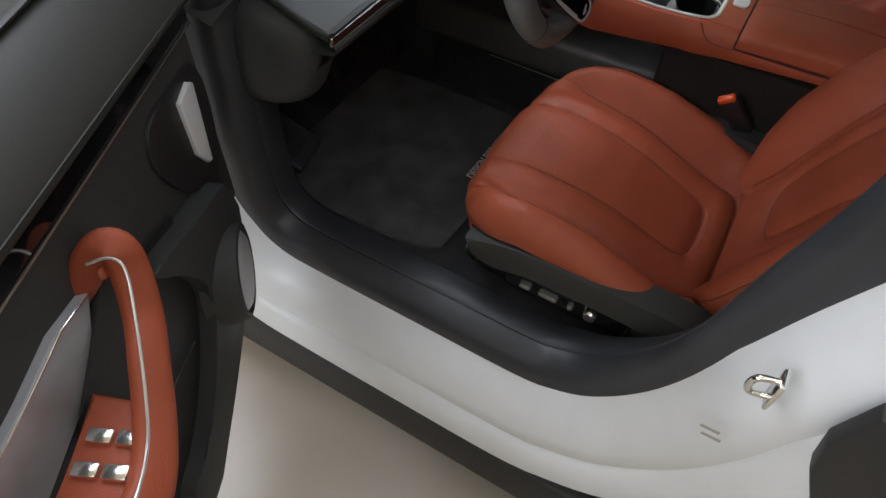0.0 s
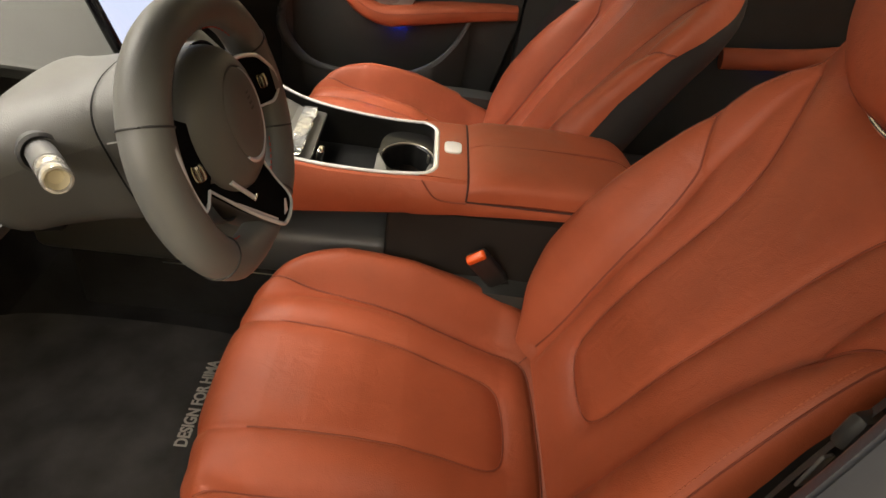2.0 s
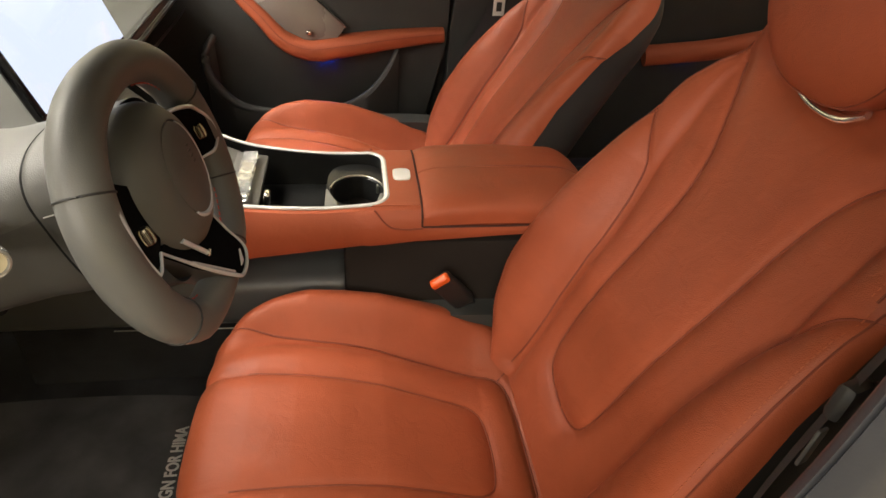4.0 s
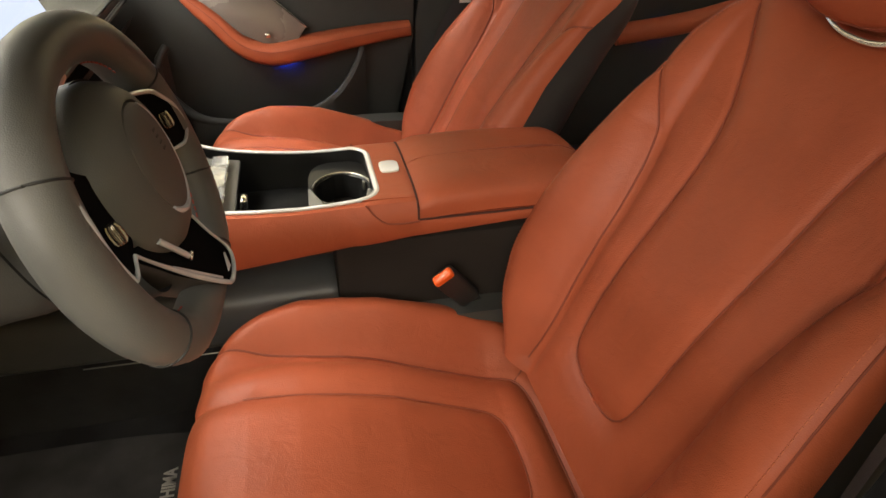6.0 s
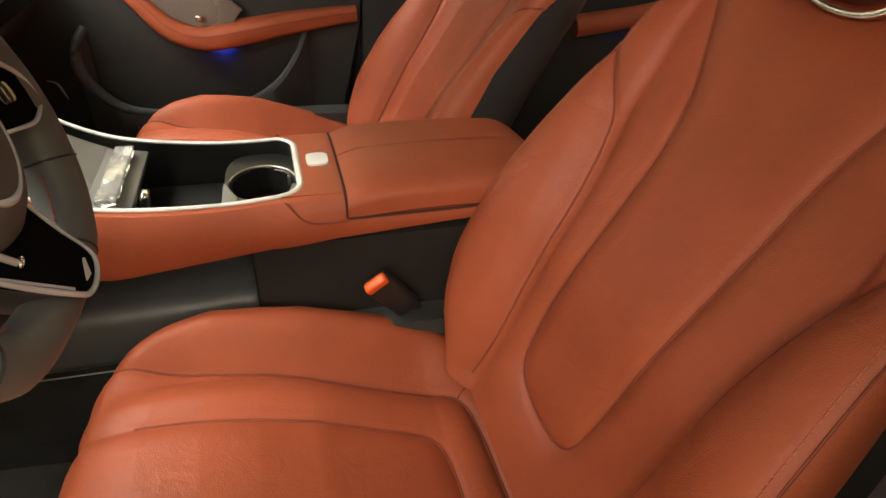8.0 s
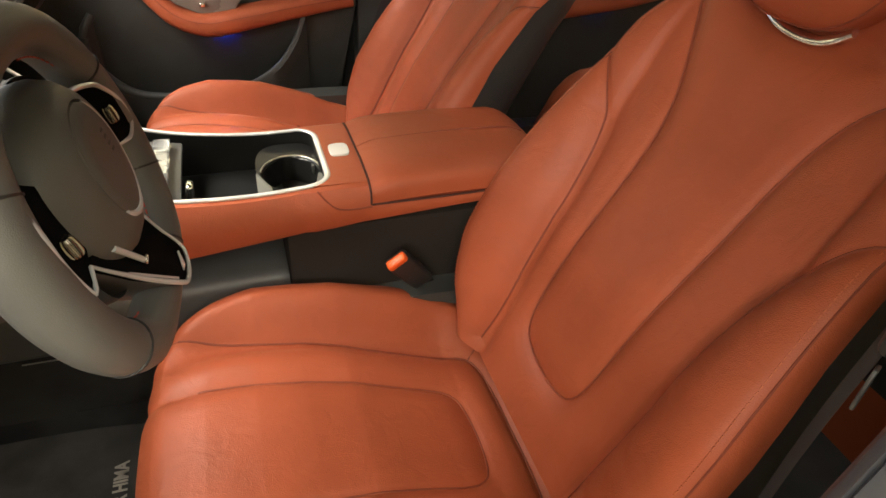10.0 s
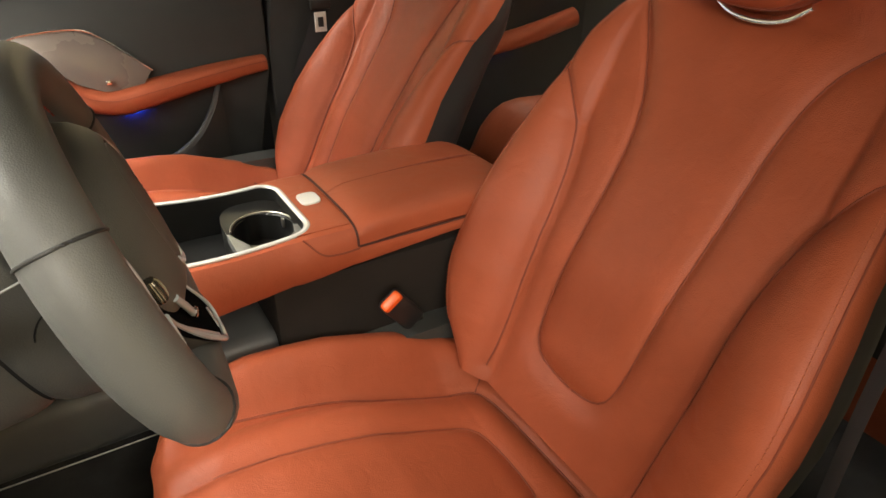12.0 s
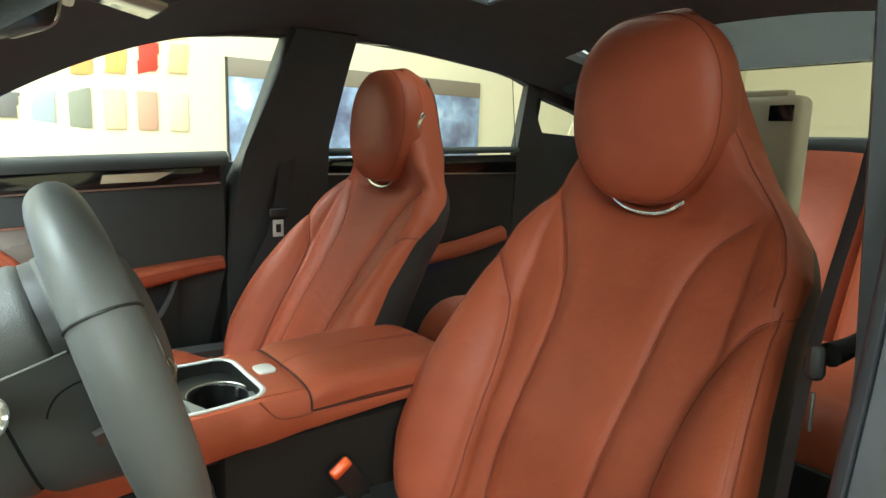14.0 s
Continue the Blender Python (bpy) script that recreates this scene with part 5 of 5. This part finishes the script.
def open_door():
    """The driver's door, swung wide open: s along it from the hinge, p towards the cabin, z up."""
    d = thing("driver_door", 0, 0, 0, "wide open car door with dark panel and orange pull handle", "car door", "car doors", m=Matrix.Translation((-0.6966 * K, -0.5515 * K, 0)) @ rot(0, 0, -64))
    s0, s1 = 0.215, 1.08
    part("panel", prism([(s0, 0.45), (s0, 0.75), (s1, 0.77), (s1, 0.26), (0.62, 0.26), (0.42, 0.36), (0.30, 0.42)], lambda a, b, t: (a, -0.05 * t, b), 0.01, 3), SOFT, d, "dark grey soft door panel")
    prof = [(-0.004, 0.772), (0.010, 0.776), (0.014, 0.784), (0.010, 0.795), (-0.006, 0.818), (-0.03, 0.838), (-0.065, 0.85), (-0.10, 0.846), (-0.115, 0.82)]
    top = part("top_roll", field(np.array([[(s, q, z + 0.03 * (s - 0.5)) for q, z in prof] for s in np.linspace(s0 - 0.03, s1, 24)])), ROLL, d, "grey rounded window sill roll")
    part("top_seam", tube([(s0 - 0.02, 0.0125, 0.777), (0.5, 0.0135, 0.788), (s1, 0.0135, 0.806)], 0.0012, 12, sides=6), ROLL, top)
    part("glass_slot", box(0.5, 0.012, 0.004, 0.001, at=(0.45, -0.062, 0.850)), BLACK, top)
    strip = part("gloss_strip", prism([(s0, 0.742), (s0, 0.768), (s1, 0.792), (s1, 0.760)], lambda a, b, t: (a, 0.004 - 0.02 * t, b)), GLOSS, d, "gloss black trim strip")
    part("chrome_line", tube([(s0, 0.006, 0.741), (s1, 0.006, 0.759)], 0.0011, 10, sides=6), SATIN, strip)
    # Flat plates stand in for the dark hinge gap and white body behind.
    part("hinge_opening", prism(smooth_path([(0.246, 0.706), (0.309, 0.711), (0.36, 0.712), (0.384, 0.693), (0.386, 0.652), (0.34, 0.579), (0.262, 0.528), (0.232, 0.599), (0.228, 0.677), (0.246, 0.706)], 40)[:-1].tolist(), lambda a, b, t: (a, 0.006 - 0.02 * t, b), 0.003), BLACK, d, "black plate in place of the dark hinge opening")
    part("body_patch", prism([(0.273, 0.697), (0.262, 0.689), (0.274, 0.575), (0.284, 0.578), (0.304, 0.610), (0.307, 0.690)], lambda a, b, t: (a, 0.012 - 0.01 * t, b), 0.003, 3), PAINT, d, "white plate in place of the body seen through the opening")

    def half_round(path, half, lift, name, material, label):
        m = smooth_path(path, 220)
        hw = np.interp(np.linspace(0, 1, 220), np.linspace(0, 1, len(half)), half)
        rows = []
        for k in range(220):
            t = Vector(m[min(k + 1, 219)] - m[max(k - 1, 0)]).normalized()
            across = t.cross(Vector((0.36, 0.64, 0.68)).normalized()).normalized()
            outw = across.cross(t).normalized()
            if outw.dot(Vector((0.36, 0.64, 0.68))) < 0:
                outw = -outw
            rows.append([tuple(Vector(m[k]) + across * hw[k] * math.copysign(abs(math.sin(a)) ** 0.75, math.sin(a)) + outw * (lift * math.cos(a) ** 0.6)) for a in np.linspace(-0.5 * math.pi, 0.5 * math.pi, 15)])
        bm = field(np.array(rows))
        bmesh.ops.holes_fill(bm, edges=bm.edges)
        return part(name, bm, material, d, label), m

    band, m = half_round([(0.565, -0.014, 0.655), (0.552, 0.0, 0.675), (0.542, 0.012, 0.695), (0.535, 0.026, 0.707), (0.535, 0.038, 0.702), (0.545, 0.046, 0.682), (0.572, 0.058, 0.653), (0.611, 0.074, 0.640), (0.653, 0.088, 0.619), (0.695, 0.10, 0.609), (0.73, 0.106, 0.612), (0.78, 0.106, 0.62), (1.05, 0.106, 0.63)], [0.014, 0.017, 0.018, 0.018, 0.018, 0.019, 0.021, 0.024, 0.026, 0.028, 0.03, 0.03, 0.03], 0.014, "armrest", LEATHER, "orange leather pull handle")
    part("silver_line", tube([(0.561, 0.024, 0.714), (0.556, 0.044, 0.719), (0.564, 0.060, 0.713), (0.602, 0.075, 0.684), (0.651, 0.092, 0.656), (0.690, 0.105, 0.645), (0.734, 0.115, 0.652), (0.78, 0.115, 0.655), (1.05, 0.115, 0.66)], 0.0015, 160, sides=8), BRIGHT, band, "thin silver line")
    part("screw_cover", lathe([(0, 0.002), (0.005, 0.001), (0.006, 0)], 14, at=(0.556, 0.030, 0.695), turn=rot(-70, 0, 0)), THREAD, band)
    sw = part("switch_plate", prism([(0.635, 0.022), (0.64, 0.09), (1.05, 0.10), (1.05, 0.036), (0.72, 0.034)], lambda a, b, t: (a, b, 0.617 - 0.05 * t), 0.005, 3), LEATHER, d, "orange leather switch plate")
    for i in range(2):
        for k in range(2):
            part("window_switch", box(0.014, 0.023, 0.008, 0.003, 2, at=(0.676 + 0.030 * i, 0.050 + 0.026 * k, 0.620)), CHROME, sw, "chrome window switch")
    part("silver_insert", prism([(0.562, 0.672), (0.618, 0.683), (0.678, 0.676), (1.05, 0.66), (1.05, 0.57), (0.718, 0.585), (0.631, 0.598), (0.589, 0.632)], lambda a, b, t: (a, 0.010 - 0.02 * t, b), 0.002), LIT_INSERT, d, "silver insert toned paler for light")
    part("insert_edge", tube([(0.562, 0.012, 0.673), (0.618, 0.012, 0.684), (0.678, 0.012, 0.677), (1.05, 0.012, 0.661)], 0.0011, 20, sides=6), CHROME, d, "fine chrome edge")
    part("grip_recess", prism([(0.545, 0.67), (0.52, 0.60), (0.57, 0.50), (0.67, 0.53), (0.65, 0.60), (0.60, 0.63)], lambda a, b, t: (a, 0.013 - 0.01 * t, b)), BLACK, d, "black grip recess")
    pocket = [(0.296, 0.553), (0.279, 0.474), (0.310, 0.420), (0.366, 0.337), (0.428, 0.291), (0.509, 0.246), (0.599, 0.209), (0.624, 0.289), (0.554, 0.312), (0.491, 0.357), (0.439, 0.420), (0.419, 0.471), (0.430, 0.517), (0.461, 0.566), (0.495, 0.604), (0.495, 0.614), (0.449, 0.602), (0.388, 0.582), (0.323, 0.565)]
    part("map_pocket", prism(smooth_path(pocket + pocket[:1], 80)[:-1].tolist(), lambda a, b, t: (a, 0.03 - 0.04 * t, b), 0.006, 4), SOFT, d, "dark grey map pocket wall")
    part("pocket_inside", prism(smooth_path([(0.40, 0.60), (0.50, 0.62), (0.70, 0.58), (1.0, 0.56), (1.0, 0.27), (0.66, 0.28), (0.48, 0.36), (0.40, 0.46), (0.40, 0.60)], 40)[:-1].tolist(), lambda a, b, t: (a, 0.006 - 0.01 * t, b)), BLACK, d, "black pocket inside")
    part("pocket_line", tube([(0.47, 0.012, 0.43), (0.56, 0.014, 0.445), (0.66, 0.014, 0.45)], 0.0015, 10, sides=6), SOFT, d)
    face = rot(-90, 0, 0) @ Matrix.Diagonal((1.04, 1.04, 1, 1))
    tilt = rot(0, 0, 14)
    g = part("speaker_grille", lathe([(0, 0.006), (0.03, 0.005), (0.05, 0.002), (0.058, -0.004), (0.06, -0.012)], 44, at=(0.346, 0.046, 0.430), turn=tilt @ face), SPEAKER, d, "silver mesh speaker grille")
    part("speaker_ring", lathe([(0.058, -0.012), (0.060, 0.002), (0.066, 0.0), (0.072, -0.015), (0.075, -0.05)], 44, at=(0.346, 0.046, 0.430), turn=tilt @ face), SOFT, g)
    part("inner_frame", prism([(s0 - 0.02, 0.42), (s0 - 0.02, 0.80), (s1 + 0.02, 0.82), (s1 + 0.02, 0.26), (0.6, 0.26)], lambda a, b, t: (a, -0.05 - 0.03 * t, b)), RUBBER, d)
    part("outer_skin", prism([(s0 - 0.03, 0.40), (s0 - 0.03, 0.80), (s1 + 0.03, 0.82), (s1 + 0.03, 0.26), (0.6, 0.24)], lambda a, b, t: (a, -0.08 - 0.03 * t, b), 0.008), PAINT, d, "white outer door skin")


open_door()
fw = pane("front_window", [(-0.6, 0.85), (-0.6, 0.98), (-0.317, 1.03), (-0.08, 1.1), (0.084, 1.127), (0.225, 1.14), (0.15, 0.868)], side_lay(1, 0.005), bpy.data.objects["passenger_door"])
fw.matrix_parent_inverse = Matrix.Translation((0.755 * K, -0.665 * K, 0))

# rear door on the passenger side
rd = thing("rear_door", 0.350, 0.67, 0, "closed rear car door with dark panel and orange armrest", "car door", "car doors")
part("panel", prism([(0.0, 0.26), (0.0, 0.86), (0.684, 0.88), (0.684, 0.30), (0.5, 0.26)], lambda a, b, t: (a, 0.01 + 0.05 * t, b), 0.008), DOORSKIN, rd, "dark grey rear door panel")
part("top_roll", surface(12, 12, lambda u, v: (0.684 * u, 0.02 - 0.03 * math.cos(math.pi * v), 0.868 + 0.02 * u + 0.02 * math.sin(math.pi * v))), DASH, rd)
part("gloss_strip", box(0.676, 0.01, 0.035, 0.002, at=(0.341, 0.004, 0.842)), GLOSS, rd)
part("chrome_line", box(0.676, 0.008, 0.004, 0.001, at=(0.341, 0.002, 0.822)), SATIN, rd)
part("armrest", tube([(0.254, -0.01, 0.575), (0.434, -0.025, 0.60), (0.614, -0.02, 0.634)], 0.022, 20, sides=14, squash=(1, 1.2)), LEATHER, rd, "orange leather armrest")
part("ambient_strip", box(0.06, 0.002, 0.003, 0.0005, at=(0.374, 0.007, 0.574)), AMBIENT, rd, "blue ambient light strip")
w = pane("rear_side_window", [(0.0, 0.885), (0.0, 1.14), (0.154, 1.147), (0.44, 1.125), (0.57, 1.11), (0.684, 0.90)], lambda a, b, s: (a, 0.03 - 0.45 * max(b - 0.86, 0) + 0.005 * s, b), rd)

# rear door on the driver side, unseen; added to keep light off the bench
ld = thing("rear_door", 0.40, -0.67, 0, "closed rear car door with white outer skin", "car door", "car doors")
part("panel", prism([(0.0, 0.26), (0.0, 0.86), (0.65, 0.88), (0.65, 0.30), (0.5, 0.26)], lambda a, b, t: (a, -0.01 - 0.04 * t, b), 0.008), SOFT, ld, "dark grey rear door panel")
part("outer_skin", prism([(0.0, 0.14), (0.0, 0.86), (0.65, 0.88), (0.65, 0.30), (0.5, 0.14)], lambda a, b, t: (a, -0.08 - 0.05 * t, b), 0.008), PAINT, ld, "white outer door skin")
part("rear_side_window", prism([(0.0, 0.86), (0.0, 1.17), (0.12, 1.175), (0.45, 1.15), (0.65, 1.05), (0.65, 0.88)], lambda a, b, t: (a, -0.04 + 0.15 * max(b - 0.86, 0) - 0.005 * t, b)), TINTED, ld, "window glass tinted to keep light off the bench", 0)

# ---- rear bench ----
rs = thing("rear_bench", 0.45, -0.1, 0.26, "orange leather rear bench seat with dark seams", "rear seat")


def bench_place(y0, y1, x0, x1, z0, h):
    def place(u, v):
        x = x0 + (x1 - x0) * u
        y = y0 + (y1 - y0) * v
        e = (1 - abs(2 * v - 1) ** 8) ** 0.3 if abs(2 * v - 1) < 1 else 0
        f = (1 - (1 - min(1, u * 5)) ** 3) ** 0.5
        return (x, y, z0 + h * e * f - 0.04 * u)
    return surface(30, 30, place)


part("cushion", bench_place(-0.50, -0.02, 0.12, 0.62, 0.0, 0.30), LEATHER, rs)
part("cushion", bench_place(-0.02, 0.49, -0.04, 0.62, 0.0, 0.31), LEATHER, rs)
part("front_board", box(0.02, 0.95, 0.2, 0.006, at=(0.14, 0, 0.1)), BLACK, rs)
for y0, y1 in ((-0.53, -0.17), (-0.17, 0.22), (0.22, 0.52)):
    part("backrest", shift(surface(26, 26, lambda u, v, y0=y0, y1=y1: (-0.06 * (1 - abs(2 * v - 1) ** 6) ** 0.4 if abs(2 * v - 1) < 1 else 0.0, y0 + (y1 - y0) * v, 0.49 * u - (0.02 if u == 1 else 0))), 0.66, 0, 0.2, rot(0, 20, 0)), LEATHER, rs)

# ---- seat belts ----
STRAP = mat("black_belt_webbing", (0.03, 0.03, 0.032), 0.85, bump=0.8, scale=700, vary=0.1)


def ribbon(pts, wide, across, n=24, thick=0.0012):
    p = smooth_path(pts, n)
    a = np.array(across, float) * wide / 2
    return field(np.stack([p - a, p + a], 1))


pb = thing("passenger_belt", 0.25, 0.62, 0.97, "black seat belt with a pale metal tongue on the pillar", "seat belt")
part("strap", ribbon([(0.03, 0.0, 0.12), (0.01, 0.01, 0.0), (-0.045, -0.015, -0.25), (-0.10, -0.03, -0.36), (-0.17, -0.04, -0.55)], 0.04, (1, 0.1, 0), 30), STRAP, pb)
part("tongue_cover", box(0.045, 0.012, 0.022, 0.004, 2, at=(-0.045, -0.02, -0.235), turn=None), BLACK, pb)
part("tongue", prism([(-0.062, -0.29), (-0.062, -0.25), (-0.036, -0.25), (-0.036, -0.29)], lambda a, b, s: (a, -0.026 + 0.002 * s, b), 0.0005), GREYCASE, pb, "pale metal belt tongue")
part("tongue_slot", box(0.012, 0.004, 0.02, 0.001, at=(-0.049, -0.026, -0.27)), BLACK, pb)
part("belt_anchor", box(0.04, 0.02, 0.06, 0.008, 2, at=(0.03, 0.005, 0.13)), BLACK, pb)
db = thing("driver_belt", 0.24, -0.605, 0.775, "black seat belt with metal tongue beside the driver seat", "seat belt")
part("strap", ribbon([(0.02, -0.01, 0.36), (0.01, 0.0, 0.15), (-0.04, 0.005, -0.02), (-0.08, -0.0, -0.2), (-0.12, -0.02, -0.5)], 0.024, (0.7, 0.7, 0), 30), STRAP, db)
part("tongue_cover", box(0.036, 0.014, 0.03, 0.006, 2, at=(-0.045, 0.0, -0.035), turn=rot(0, 15, 25)), BLACK, db)
part("tongue", shift(box(0.014, 0.003, 0.032, 0.001, at=(0, 0, 0)), -0.062, -0.008, -0.072, rot(0, 15, 25)), STALK, db, "metal belt tongue")
part("guide", tube([(-0.03, -0.004, -0.03), (0.0, -0.01, -0.025), (0.03, -0.014, -0.015)], lambda s: 0.011 - 0.005 * s, 10, sides=10), BLACK, db)

# ---- small things ----
case = thing("beige_case", 0.45, -0.42, 0.80, "beige hard case hung behind the driver headrest", "case")
part("case_body", box(0.035, 0.092, 0.178, 0.012, 4, at=(0, 0.006, 0.096)), BEIGE, case)
part("case_window", box(0.004, 0.030, 0.020, 0.003, 2, at=(-0.018, -0.016, 0.163)), GLOSS, case, "small black window")
part("case_strap", box(0.02, 0.06, 0.008, 0.003, 2, at=(0, 0.012, 0.188)), BEIGE, case)

gl = thing("desk_globe", -0.64, -0.54, 0.737, "small toy globe on a golden stand", "globe")
ocean = mat("globe_map", (0.05, 0.25, 0.6), 0.35)
nt = ocean.node_tree
tc, nz, rp = nt.nodes.new("ShaderNodeTexCoord"), nt.nodes.new("ShaderNodeTexNoise"), nt.nodes.new("ShaderNodeValToRGB")
nz.inputs["Scale"].default_value = 28
rp.color_ramp.elements[0].color, rp.color_ramp.elements[1].color = (0.04, 0.22, 0.62, 1), (0.12, 0.35, 0.06, 1)
rp.color_ramp.elements[0].position, rp.color_ramp.elements[1].position = 0.5, 0.54
nt.links.new(tc.outputs["Object"], nz.inputs["Vector"])
nt.links.new(nz.outputs["Fac"], rp.inputs["Fac"])
nt.links.new(rp.outputs["Color"], nt.nodes["Principled BSDF"].inputs["Base Color"])
bm = bmesh.new()
bmesh.ops.create_uvsphere(bm, u_segments=32, v_segments=20, radius=0.027)
part("ball", shift(bm, 0, 0, 0.05), ocean, gl)
GOLD = mat("golden_plastic", (0.75, 0.48, 0.12), 0.3, metal=0.6, vary=0.05)
part("arc", tube([(0.01 * math.sin(t), 0.031 * math.cos(t), 0.05 + 0.031 * math.sin(t)) for t in np.linspace(-0.6 * math.pi, 0.5 * math.pi, 24)], 0.003, sides=8), GOLD, gl, "golden arc")
part("foot", lathe([(0, 0.016), (0.005, 0.014), (0.006, 0.006), (0.015, 0.004), (0.017, 0)], 24), GOLD, gl, "golden foot")
part("disc", lathe([(0, 0.001), (0.038, 0.001), (0.039, 0)], 40), BLACK, gl)

mir = thing("rear_view_mirror", -0.318, 0.04, 1.045, "dark rear-view mirror under the headliner", "mirror")
part("housing", box(0.025, 0.19, 0.055, 0.012, 4, turn=rot(0, 10, 12)), BLACK, mir)
part("mirror_rim", shift(tube([(0.0135, 0.088 * math.copysign(abs(math.cos(t)) ** 0.4, math.cos(t)), 0.023 * math.copysign(abs(math.sin(t)) ** 0.4, math.sin(t))) for t in np.linspace(0, 2 * math.pi, 48, endpoint=False)], 0.0022, sides=6, closed=True), 0, 0, 0, rot(0, 10, 12)), SATIN, mir, "pale rim")
part("mirror_glass", box(0.002, 0.17, 0.042, 0.0005, at=(0.0125, 0, 0), turn=rot(0, 10, 12)), CHROME, mir, "mirror glass")
part("stem", tube([(-0.02, 0, 0.02), (-0.05, 0, 0.07)], 0.012, 6), BLACK, mir)
ohc = thing("overhead_console", -0.215, 0.0, 1.075, "dark overhead console with a cream lamp lens", "overhead console")
part("body", box(0.10, 0.16, 0.05, 0.014, 4, at=(0, 0, 0.012), turn=rot(0, 12, 0)), LINER, ohc)
part("lamp_lens", box(0.055, 0.10, 0.006, 0.002, at=(0.004, -0.01, -0.016), turn=rot(0, 12, 0)), IVORY, ohc, "cream lamp lens")
part("switch_tab", tube([(-0.052, -0.04, -0.004), (-0.058, -0.02, -0.016), (-0.056, 0.03, -0.02)], 0.006, 10, squash=(1, 0.5)), SATIN, ohc, "pale switch tab")
grab = thing("coat_hook", 0.82, 0.565, 1.18, "small round coat hook on the roof rail", "hook")
part("knob", lathe([(0, 0.006), (0.008, 0.005), (0.009, 0)], 16, turn=rot(90, 0, 0)), SATIN, grab)

# ---- striker and latch plate on the pillar ----
st = thing("door_striker", 0.150, -0.765, 0.607, "chrome door striker loop on the white pillar", "striker")
part("loop", tube([(0.0, 0.0, -0.015), (-0.018, -0.005, -0.013), (-0.022, -0.005, 0.0), (-0.018, -0.005, 0.013), (0.0, 0.0, 0.015)], 0.0038, 24, sides=10), CHROME, st)
part("plate", box(0.006, 0.026, 0.046, 0.003, 2, at=(0.002, 0, 0)), CHROME, st)
